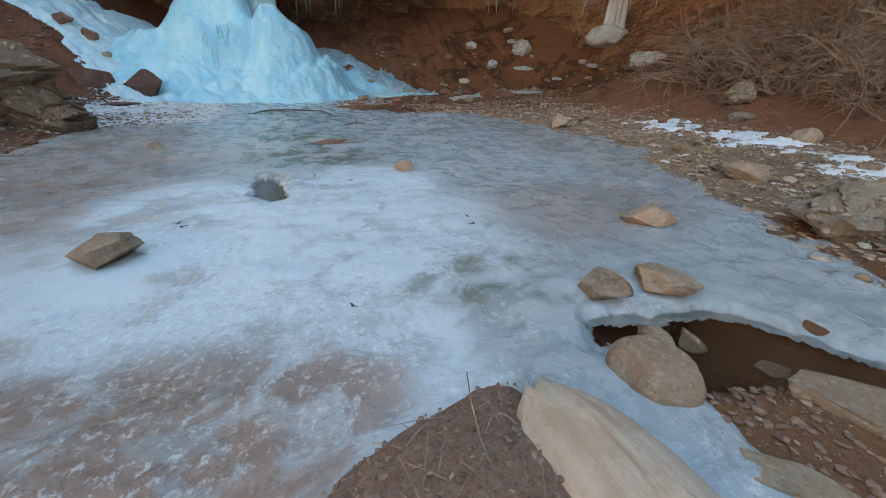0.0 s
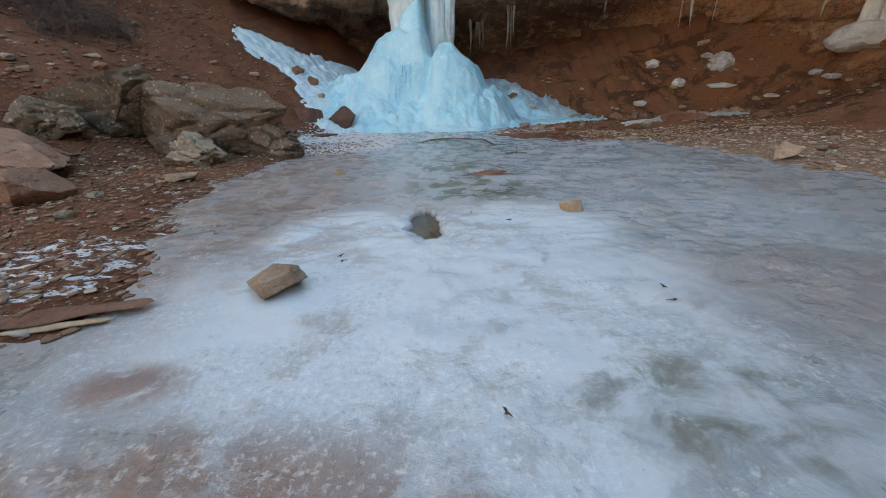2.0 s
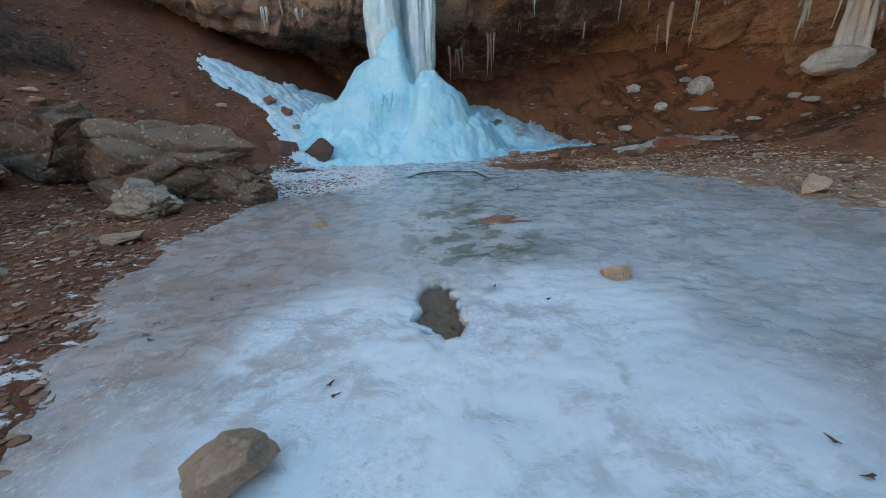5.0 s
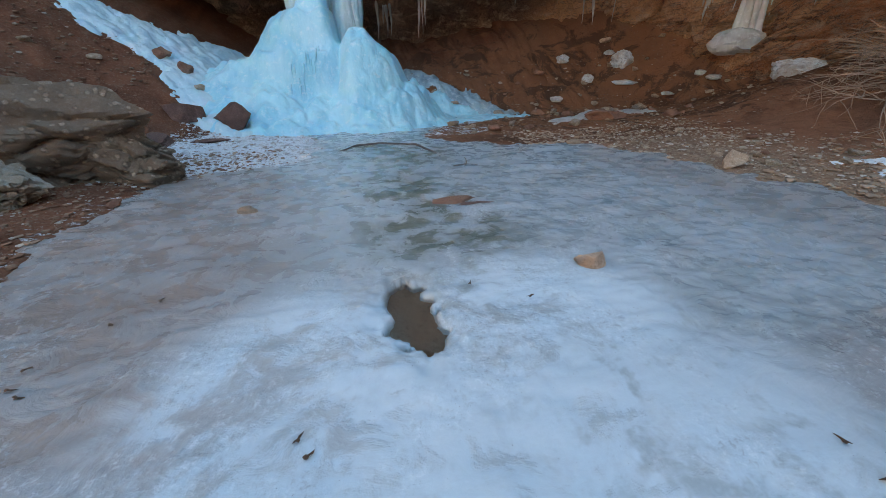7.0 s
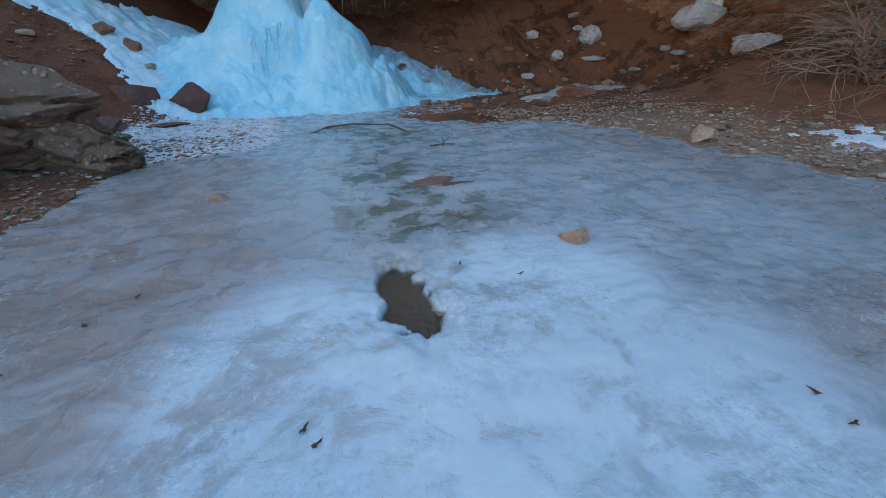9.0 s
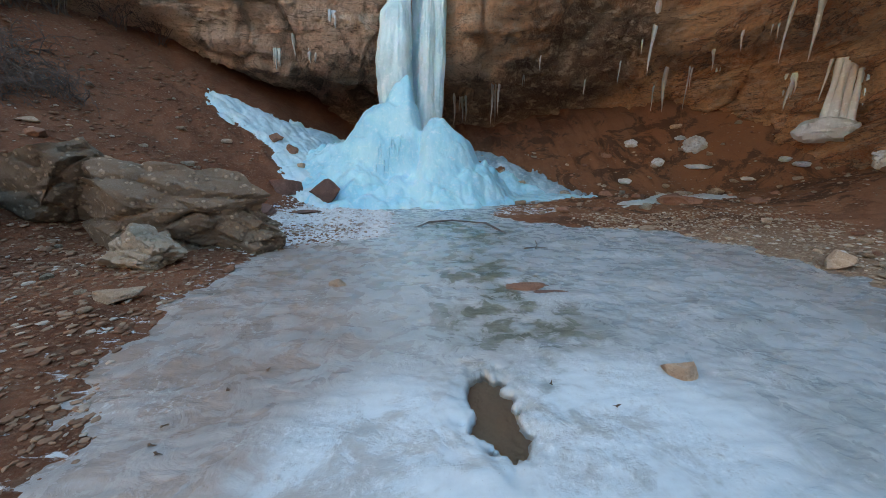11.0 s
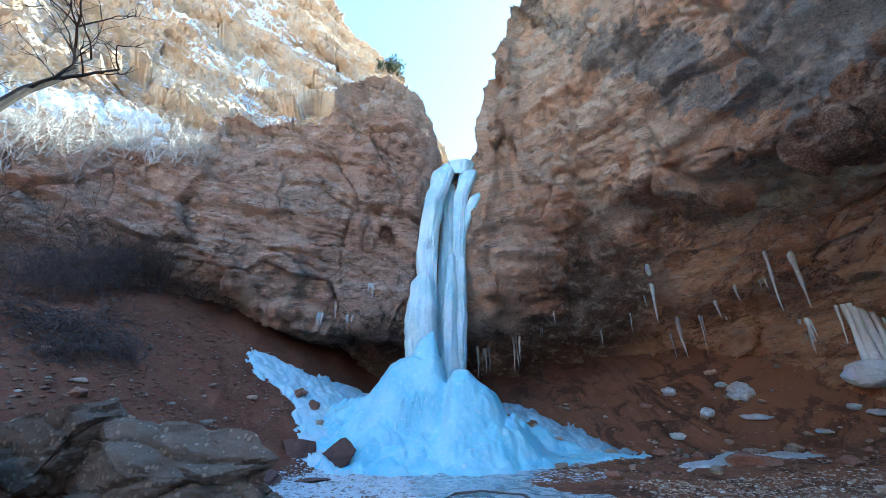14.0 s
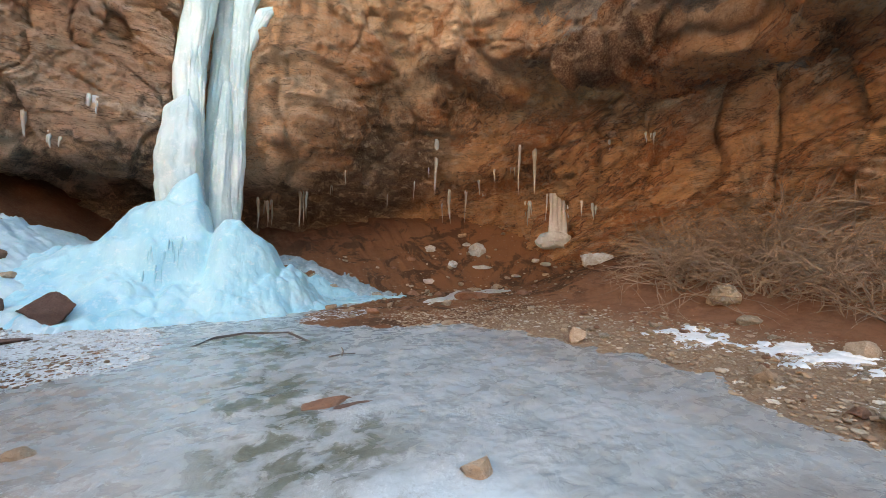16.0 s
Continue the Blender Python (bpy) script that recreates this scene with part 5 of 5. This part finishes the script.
def scatter(name, label, count, where, smallest, largest, mat, seed, sink=0.3):
    """Loose stones joined into one mesh; where gives plan places for the random numbers."""
    g = np.random.default_rng(seed)
    x, y = where(g, count)
    z = land(x, y)
    s = smallest * (largest / smallest) ** (g.random(len(x)) ** 2.2)
    verts, faces, n = [], [], 0
    for k in range(len(x)):
        v, f = SHAPES[k % 10]
        a = g.random() * 6.283
        flat = np.array([s[k], s[k] * g.uniform(0.55, 0.9), s[k] * g.uniform(0.25, 0.55)])
        w = v * flat
        c, sn = math.cos(a), math.sin(a)
        verts.append(np.stack([x[k] + w[:, 0] * c - w[:, 1] * sn, y[k] + w[:, 0] * sn + w[:, 1] * c, z[k] + w[:, 2] - sink * flat[2] * 0.5], -1))
        faces.append(f + n)
        n += len(v)
    me = bpy.data.meshes.new(name)
    me.from_pydata(np.concatenate(verts).tolist(), [], np.concatenate(faces).tolist())
    return tagged(part(name, me, mat), label, "gravel", kind="stuff")


def gravel_material(name, tones):
    m = Nodes(name, 0.85, 0.25)
    r = m.geo.outputs["Random Per Island"]
    base = m.mix(m.ramp(r, 0.0, 0.45), tones[0], tones[1])
    base = m.mix(m.ramp(r, 0.5, 0.8), base, tones[2])
    base = m.mix(m.ramp(r, 0.9, 0.93), base, tones[3])
    base = m.mix(m.ramp(m.noise(40, 5, 0.7), 0.4, 0.7, 0, 0.4), base, (0.2, 0.12, 0.08))
    m.set("Base Color", base)
    m.bump(m.noise(60, 4, 0.7), 0.004, 0.7)
    return m.mat


GRAVEL = gravel_material("red_gravel", [(0.16, 0.08, 0.05), (0.23, 0.13, 0.085), (0.28, 0.19, 0.135), (0.42, 0.37, 0.32)])
PALE_GRAVEL = gravel_material("tan_gravel", [(0.27, 0.18, 0.125), (0.37, 0.275, 0.20), (0.46, 0.38, 0.295), (0.62, 0.58, 0.52)])


CRUMBS = gravel_material("dirt_crumbs", [(0.15, 0.085, 0.06), (0.22, 0.135, 0.10), (0.28, 0.18, 0.135), (0.36, 0.26, 0.20)])
FROSTED = gravel_material("frosted_gravel", [(0.36, 0.31, 0.28), (0.60, 0.62, 0.64), (0.70, 0.73, 0.76), (0.78, 0.8, 0.82)])


def area(x0, x1, y0, y1, far=9.0, near=-0.6, dense=None):
    def pick(g, n):
        x, y = g.uniform(x0, x1, n), g.uniform(y0, y1, n)
        d = inside_by(x, y, POND_EDGE)
        ok = (d < 0.03) & (d > -far) & (land(x, y) > -0.09)
        if dense:
            ok &= g.random(n) < dense(x, y)
        return x[ok], y[ok]
    return pick


scatter("gravel_left", "reddish gravel along the left shore", 24000, area(-6.5, -1.5, -4, 5.5), 0.012, 0.085, GRAVEL, 1)
scatter("gravel_frosted", "frosted flat pebbles beside the ice cone", 4200, area(-3.8, -0.4, 3.6, 8.6), 0.02, 0.10, FROSTED, 2)
scatter("gravel_right", "tan gravel along the right shore", 20000, area(3.0, 8.0, -4, 6.5, 4.0, 0, lambda x, y: np.clip(1.3 - (x - 4.5) * 0.35, 0.1, 1)), 0.012, 0.085, PALE_GRAVEL, 3)
scatter("cobbles_right", "flat pale stones strewn along the right shore", 3000, area(3.0, 7.6, -3.5, 5.5, 3.2, 0, lambda x, y: np.clip(1.2 - (x - 4.5) * 0.4, 0.1, 1)), 0.035, 0.14, PALE_GRAVEL, 13)
scatter("gravel_bar", "small stones on the stream's bank", 3200, area(1.15, 2.6, -3.7, -2.75), 0.008, 0.045, CRUMBS, 4)
scatter("gravel_slope", "loose stones on the dirt slope", 15000, area(-12, -4.5, -1, 11, 12), 0.015, 0.13, GRAVEL, 5)
scatter("gravel_hollow", "loose stones in the hollow under the overhang", 7000, area(1.5, 12.5, 5.0, 12.5, 12), 0.015, 0.09, GRAVEL, 6)
scatter("gravel_bank", "crumbs of dirt on the near bank", 5200, area(-0.1, 1.0, -3.6, -2.3), 0.004, 0.028, CRUMBS, 7)

g = np.random.default_rng(50)
STONES = [rock_mesh((1, 0.75, 0.5), 3000 + k, 9, 3, 0.05, 0.62) for k in range(8)]
for k, me in enumerate(STONES):
    me.materials.append((RED_STONE, TAN_STONE, TAN_STONE, PALE_STONE)[k % 4])
made = 0
for x0, x1, y0, y1, n, small, big in [(-5.2, -2.2, -3.5, 4.0, 60, 0.06, 0.2), (4.2, 7.6, -3.0, 5.0, 90, 0.07, 0.24), (-9, -4.8, 1, 9.5, 60, 0.10, 0.35), (2, 12, 6.5, 12.5, 130, 0.10, 0.45), (-3.9, -1.2, 4.6, 8, 25, 0.06, 0.16)]:
    x, y = area(x0, x1, y0, y1)(g, n)
    for px, py in zip(x, y):
        s = small * (big / small) ** (g.random() ** 2)
        ob = new("stone", STONES[made % 8])
        ob.matrix_world = pose(px, py, height(px, py) - 0.05 * s, 0, 0, g.random() * 360) @ Matrix.Diagonal((s, s, s, 1))
        tagged(ob, "loose angular stone lying on the dirt", "stone", "loose stones")
        made += 1


# ---- wood, twigs and brush ----
def bark(name, a, b):
    m = Nodes(name, 0.85, 0.2)
    base = m.mix(m.ramp(m.noise(1.0, 6, 0.65, 0.3, m.scaled(9, 9, 1.2)), 0.35, 0.65), a, b)
    m.set("Base Color", base)
    m.bump(m.noise(1.0, 7, 0.7, 0.2, m.scaled(18, 18, 2)), 0.01, 0.8)
    return m.mat


DRY_TWIG = plain_material("dry_twig", (0.40, 0.285, 0.21), 0.85, 0.4, 8)
DARK_TWIG = plain_material("dark_twig", (0.13, 0.10, 0.09), 0.9, 0.4, 8)
PALE_TWIG = plain_material("pale_twig", (0.66, 0.62, 0.55), 0.85, 0.3, 8)
WOOD = bark("peeled_wood", (0.47, 0.36, 0.25), (0.36, 0.26, 0.17))


def limb(verts, faces, pts, r0, r1, sides=3):
    """Adds one tapering limb along pts to lists of verts and faces."""
    base = len(verts)
    n = len(pts)
    for i, p in enumerate(pts):
        d = (pts[min(i + 1, n - 1)] - pts[max(i - 1, 0)]).normalized()
        u = d.orthogonal().normalized()
        w = d.cross(u)
        r = r0 + (r1 - r0) * i / (n - 1)
        for k in range(sides):
            a = k * 2 * math.pi / sides
            verts.append(p + u * (r * math.cos(a)) + w * (r * math.sin(a)))
    for i in range(n - 1):
        for k in range(sides):
            a, b = base + i * sides + k, base + i * sides + (k + 1) % sides
            faces.append((a, b, b + sides, a + sides))


def grow(verts, faces, start, way, length, radius, depth, rng, droop=0.0, sides=3, fork=3, wild=0.35):
    pts, p, d = [start], start.copy(), way.normalized()
    n = 5
    for i in range(n):
        d = (d + Vector((rng.gauss(0, wild), rng.gauss(0, wild), rng.gauss(0, wild) - droop)) * 0.5).normalized()
        p = p + d * length / n
        pts.append(p.copy())
    limb(verts, faces, pts, radius, radius * 0.45, sides)
    if depth > 0:
        for _ in range(fork):
            k = rng.randint(2, n)
            side = (d + Vector((rng.gauss(0, 0.8), rng.gauss(0, 0.8), rng.gauss(0.1, 0.6)))).normalized()
            grow(verts, faces, pts[k], side, length * rng.uniform(0.5, 0.8), radius * 0.55, depth - 1, rng, droop, 3, fork, wild)


def bush_mesh(seed, stems, tall, spread_out, radius, depth, droop, fork=3):
    rng = random.Random(seed)
    verts, faces = [], []
    for _ in range(stems):
        a = rng.uniform(0, 6.283)
        out = rng.uniform(0.1, spread_out)
        grow(verts, faces, Vector((rng.gauss(0, 0.12), rng.gauss(0, 0.12), -0.05)), Vector((out * math.cos(a), out * math.sin(a), 1)),
             tall * rng.uniform(0.6, 1.1), radius, depth, rng, droop, 3, fork)
    me = bpy.data.meshes.new("bush")
    me.from_pydata([v[:] for v in verts], [], faces)
    return me


THICKET = [bush_mesh(4000 + k, 16, 1.25, 1.7, 0.02, 2, 0.12, 4) for k in range(4)]
for me in THICKET:
    me.materials.append(DRY_TWIG)
g = random.Random(9)
for k, (x, y) in enumerate([(10.0, 3.2), (10.0, 2.4), (9.6, 0.3), (10.6, 1.7), (11.0, 2.9), (10.6, -0.2), (11.4, 0.6), (11.8, 1.9), (9.8, -1.0), (11.5, 3.9), (12.1, 3.1), (9.3, 2.9), (11.7, -0.9), (12.4, 0.2), (8.9, -0.6), (12.6, 4.4), (12.2, 1.2), (10.3, 0.9), (11.2, 1.4), (9.4, 1.3)]):
    ob = new("bush", THICKET[k % 4])
    s = g.uniform(0.85, 1.25)
    ob.matrix_world = pose(x, y, height(x, y), 0, 0, g.uniform(0, 360)) @ Matrix.Diagonal((s * 1.2, s * 1.2, s, 1))
    tagged(ob, "leafless tangled brown thicket of thin twigs", "bush", "thicket on the right bank")
DARKS = [bush_mesh(4100 + k, 16, 1.3, 0.9, 0.015, 3, 0.0, 4) for k in range(3)]
for me in DARKS:
    me.materials.append(DARK_TWIG)
for k, (x, y, s) in enumerate([(-10.2, 8.6, 1.2), (-11.2, 9.6, 1.4), (-9.6, 10.0, 1.1), (-12.2, 8.2, 1.5), (-10.6, 11.0, 1.3), (-12.8, 9.8, 1.5), (-8.9, 11.0, 0.9), (-13.4, 7.6, 1.5), (-11.9, 11.4, 1.5), (-13.8, 9.0, 1.7),
                               (-12.9, 6.4, 1.3), (-14.6, 7.8, 1.6), (-8.2, 11.6, 0.8), (-14.2, 11.0, 1.6), (-11.0, 7.4, 0.8), (-14.4, 5.6, 1.4), (-9.9, 12.2, 1.1), (-15.5, 9.5, 1.7), (-10.0, 9.3, 1.0), (-11.6, 10.3, 1.3), (-13.0, 8.8, 1.5), (-9.2, 11.4, 0.9), (-10.9, 10.0, 1.1), (-12.5, 10.8, 1.5), (-14.0, 6.8, 1.5), (-13.5, 10.4, 1.5), (-11.4, 8.4, 1.0), (-9.0, 9.6, 0.7), (-10.2, 7.6, 0.7)][::2]):
    ob = new("bush", DARKS[k % 3])
    ob.matrix_world = pose(x, y, height(x, y), 0, 0, g.uniform(0, 360)) @ Matrix.Diagonal((s, s, s, 1))
    tagged(ob, "dark leafless shrub on the shaded slope", "bush", "shrubs on the left slope")
LOW = [bush_mesh(4200 + k, 22, 0.5, 2.0, 0.012, 2, 0.35, 4) for k in range(2)]
for me in LOW:
    me.materials.append(DARK_TWIG)
for k, (x, y, s) in enumerate([(-8.2, 6.7, 1.5), (-8.6, 7.2, 1.4), (-7.8, 7.3, 1.2), (-9.0, 6.3, 1.4), (-8.0, 6.0, 1.0), (-9.3, 7.0, 1.5), (-8.9, 7.8, 1.3), (-8.4, 6.2, 1.2), (-9.6, 5.8, 1.3)]):
    ob = new("brush", LOW[k % 2])
    ob.matrix_world = pose(x, y, height(x, y), 0, 0, g.uniform(0, 360)) @ Matrix.Diagonal((s, s, s, 1))
    tagged(ob, "low dead brush sprawling over the dirt slope", "bush", "dead brush on the left slope")
FAR_TREE = tree_of(far_slope)
PALES = [bush_mesh(4300 + k, 14, 1.1, 0.9, 0.013, 3, 0.0, 3) for k in range(2)]
for me in PALES:
    me.materials.append(PALE_TWIG)


def on_slope(az, el):
    way = Vector((math.sin(radians(az)) * math.cos(radians(el)), math.cos(radians(az)) * math.cos(radians(el)), math.sin(radians(el))))
    hits = [h for h in [t.ray_cast(Vector(MID), way) for t in ROCK_TREES + [FAR_TREE]] if h[0]]
    return min(hits, key=lambda h: h[3])[0] if hits else None


for k, (az, el, s) in enumerate([(-40, 29.0, 1.1), (-42.5, 28.2, 1.2), (-45, 27.6, 1.2), (-47.5, 27.0, 1.2), (-50, 26.0, 1.2), (-52.5, 25.0, 1.3), (-37.5, 29.5, 0.9), (-55, 24.5, 1.3), (-49, 23.5, 1.0), (-54, 22, 1.1), (-44, 37, 1.0), (-33, 41, 1.0), (-26, 41, 0.9), (-38, 40, 0.9)]):
    p = on_slope(az, el)
    if p:
        ob = new("bush", PALES[k % 2])
        ob.matrix_world = pose(p.x, p.y, p.z - 0.1, 0, 0, g.uniform(0, 360)) @ Matrix.Diagonal((s, s, s, 1))
        tagged(ob, "sunlit pale leafless shrub on the snowy slope", "bush", "sunlit shrubs")

# a bare tree that leans out from the slope
rngt = random.Random(31)
verts, faces = [], []
trunk = [Vector(p) for p in TREE_PATH]
limb(verts, faces, trunk, 0.15, 0.06, 8)
me = bpy.data.meshes.new("trunk")
me.from_pydata([v[:] for v in verts], [], faces)
tree = tagged(new("tree"), "bare dark tree leaning out over the slope", "tree")
# bark colour kept near black so the sunlit trunk looks backlit and shaded
BARK = bark("dark_bark", (0.025, 0.019, 0.016), (0.05, 0.038, 0.03))
part("trunk", me, BARK, tree)
for k in range(5):
    verts, faces = [], []
    at_ = trunk[min(len(trunk) - 1, 2 + k)]
    grow(verts, faces, at_, Vector((rngt.uniform(-0.3, 1.0), rngt.uniform(-0.5, 0.4), rngt.uniform(0.1, 1.0))), rngt.uniform(1.2, 2.0), 0.05, 3, rngt, -0.03, 4, 3, 0.3)
    me = bpy.data.meshes.new("branch")
    me.from_pydata([v[:] for v in verts], [], faces)
    part("branch", me, BARK, tree)


# evergreen bushes on the far rim
def leafy(seed, r):
    rng = random.Random(seed)
    verts, faces = [], []
    for _ in range(900):
        d = Vector((rng.gauss(0, 1), rng.gauss(0, 1), rng.gauss(0, 0.9))).normalized()
        p = d * r * rng.uniform(0.35, 1.0) * (1 + 0.35 * math.sin(d.x * 5 + seed) * math.cos(d.y * 4))
        u = Vector((rng.gauss(0, 1), rng.gauss(0, 1), rng.gauss(0, 1))).normalized() * r * 0.10
        w = u.orthogonal().normalized() * r * 0.05
        n = len(verts)
        verts += [p - u - w, p + u - w, p + u + w, p - u + w]
        faces.append((n, n + 1, n + 2, n + 3))
    me = bpy.data.meshes.new("crown")
    me.from_pydata([v[:] for v in verts], [], faces)
    return me


GREEN = plain_material("juniper_green", (0.10, 0.11, 0.05), 0.8, 0.4, 3)
for k, (az, el, r) in enumerate([(-9.0, 48.2, 1.1), (-67, 40.5, 1.8), (-12, 48.3, 0.6), (-30, 54.0, 0.6)]):
    p = on_slope(az, el)
    if p:
        shrub = tagged(new("juniper"), "small green evergreen bush on the rocky rim", "bush")
        shrub.location = p + Vector((0, 0, r * 0.5))
        part("crown", leafy(60 + k, r), GREEN, shrub)
        verts, faces = [], []
        limb(verts, faces, [Vector((0, 0, -r * 0.8)), Vector((0.05, 0, 0)), Vector((0, 0.05, r * 0.5))], 0.06, 0.02, 5)
        me = bpy.data.meshes.new("stem")
        me.from_pydata([v[:] for v in verts], [], faces)
        part("stem", me, DARK_TWIG, shrub)

# the pale log bedded in the near bank
log = tagged(new("log"), "pale peeled log half buried in the dirt bank", "log")
s = np.linspace(0, 1, 70)[None, :]
a = np.linspace(0, 2 * math.pi, 56, endpoint=False)[:, None]
rr = (0.05 + 0.225 * (1 - np.exp(-s * 5.5)) + 0.03 * s) * (1 + 0.06 * fbm(np.cos(a) * 2, np.sin(a) * 2, s * 2, 4, 5)) - 0.008 * np.exp(-(np.sin(a * 2.5 + 1.5 * s) / 0.04) ** 2)
rr = rr + 0.005 * vnoise(np.cos(a) * 14, np.sin(a) * 14, s * 2.5, 15)
X = rr * np.cos(a)
Y = -s * 1.1 + (0.022 * fbm(np.cos(a) * 5, np.sin(a) * 5, 0, 3, 8) + 0.012 * vnoise(np.cos(a) * 16, np.sin(a) * 16, 0, 18)) * (1 - s) ** 2
Z = rr * np.sin(a) * 0.55
me = grid_mesh("trunk", X, Y, Z, closed=True)
m = Nodes("log_wood", 0.8, 0.2)
base = m.mix(m.ramp(m.noise(1.0, 6, 0.65, 0.3, m.scaled(12, 1.4, 12)), 0.35, 0.65), (0.56, 0.45, 0.36), (0.46, 0.36, 0.28))
base = m.mix(m.ramp(m.noise(1.0, 3, 0.6, 0.0, m.scaled(22, 0.8, 22, 4)), 0.62, 0.70, 0, 0.5), base, (0.20, 0.13, 0.09))
base = m.mix(m.ramp(m.noise(7, 5, 0.7), 0.5, 0.7, 0, 0.4), base, (0.32, 0.24, 0.19))
base = m.mix(m.ramp(m.noise(3.0, 5, 0.65, 0.3, m.scaled(1.6, 1, 1.6, 31)), 0.5, 0.62, 0, 0.5), base, (0.40, 0.26, 0.17))
m.set("Base Color", base)
m.bump(m.noise(1.0, 6, 0.7, 0.3, m.scaled(24, 3.0, 24, 4)), 0.008, 0.8)
trunk_part = part("trunk", me, m.mat, log)
log.matrix_world = pose(0.79, -2.53, 0.04, 1, 0, -5)
# planks of driftwood by the left shore
for k, (x, y, l, w, t, turn) in enumerate([(-2.3, -1.2, 1.5, 0.15, 0.022, 16), (-1.95, -1.2, 0.5, 0.06, 0.02, 14)]):
    u, v = np.meshgrid(np.linspace(0, 2 * math.pi, 12, endpoint=False), np.linspace(-0.5, 0.5, 40), indexing="ij")
    taper = (1 - (2 * np.abs(v)) ** 4) ** 0.5 + 0.02
    X, Y, Z = v * l, np.cos(u) * w * 0.5 * taper * (1 + 0.3 * vnoise(v * 6, 0, 0, 40 + k)), np.sin(u) * t * 0.5 * taper + t * 0.4
    ob = part("driftwood", grid_mesh("driftwood", X, Y, Z, closed=True), RED_STONE if k == 0 else WOOD)
    ob.matrix_world = pose(x, y, height(x, y) + 0.005, 0, 0, turn)
    tagged(ob, "weathered reddish driftwood plank at the ice edge", "driftwood")


def stick(name, label, pts, r0, r1, mat):
    verts, faces = [], []
    limb(verts, faces, [Vector(p) for p in pts], r0, r1, 5)
    me = bpy.data.meshes.new(name)
    me.from_pydata([v[:] for v in verts], [], faces)
    return tagged(part(name, me, mat), label, "twig")


stick("branch", "dark curved branch frozen into the ice", BRANCH, 0.03, 0.02, DARK_TWIG)
stick("twig", "dark twig standing on the ice", [(1.31, 3.8, 0.0), (1.33, 3.8, 0.07), (1.30, 3.81, 0.13)], 0.012, 0.006, DARK_TWIG)
stick("twig", "dark twig lying on the ice", [(1.12, 3.78, 0.02), (1.31, 3.8, 0.03), (1.5, 3.77, 0.02)], 0.012, 0.006, DARK_TWIG)
stick("root", "thin pale root hanging over the dirt bank", [(0.55, -2.42, 0.10), (0.5, -2.55, 0.12), (0.47, -2.68, 0.11), (0.46, -2.8, 0.12)], 0.0028, 0.002, DRY_TWIG)
g = random.Random(12)
for k in range(26):
    x, y = g.uniform(0.25, 0.62), g.uniform(-2.95, -2.5)
    z = height(x, y)
    d = Vector((g.gauss(0, 0.05), g.gauss(0, 0.05), 0.01))
    stick("twig", "short dry twig on the dirt bank", [Vector((x, y, z + 0.005)), Vector((x, y, z + 0.012)) + d * 0.6, Vector((x, y, z + 0.006)) + d * 1.4], 0.0022, 0.0012, DRY_TWIG)
LEAF = plain_material("dead_leaf", (0.12, 0.07, 0.045), 0.8, 0.4, 30)
for k, (x, y) in enumerate(LEAVES):
    bm = bmesh.new()
    n = 9
    ring = []
    for i in range(n):
        a = 2 * math.pi * i / n
        r = 0.011 * (1 + 0.5 * math.sin(a * 3 + k)) * (1.4 if abs(math.cos(a)) > 0.8 else 0.8)
        ring.append(bm.verts.new((r * math.cos(a) * 1.5, r * math.sin(a), 0.003 + 0.004 * math.sin(a * 2 + k))))
    top = bm.verts.new((0, 0, 0.007))
    for i in range(n):
        bm.faces.new((ring[i], ring[(i + 1) % n], top))
    low = bmesh.ops.extrude_face_region(bm, geom=bm.faces[:])
    bmesh.ops.translate(bm, vec=(0, 0, -0.003), verts=[v for v in low["geom"] if isinstance(v, bmesh.types.BMVert)])
    ob = part("leaf", bm, LEAF)
    ob.matrix_world = pose(x, y, 0.028, 0, 0, k * 53)
    tagged(ob, "small curled dead leaf on the ice", "leaf", "leaves on the ice")
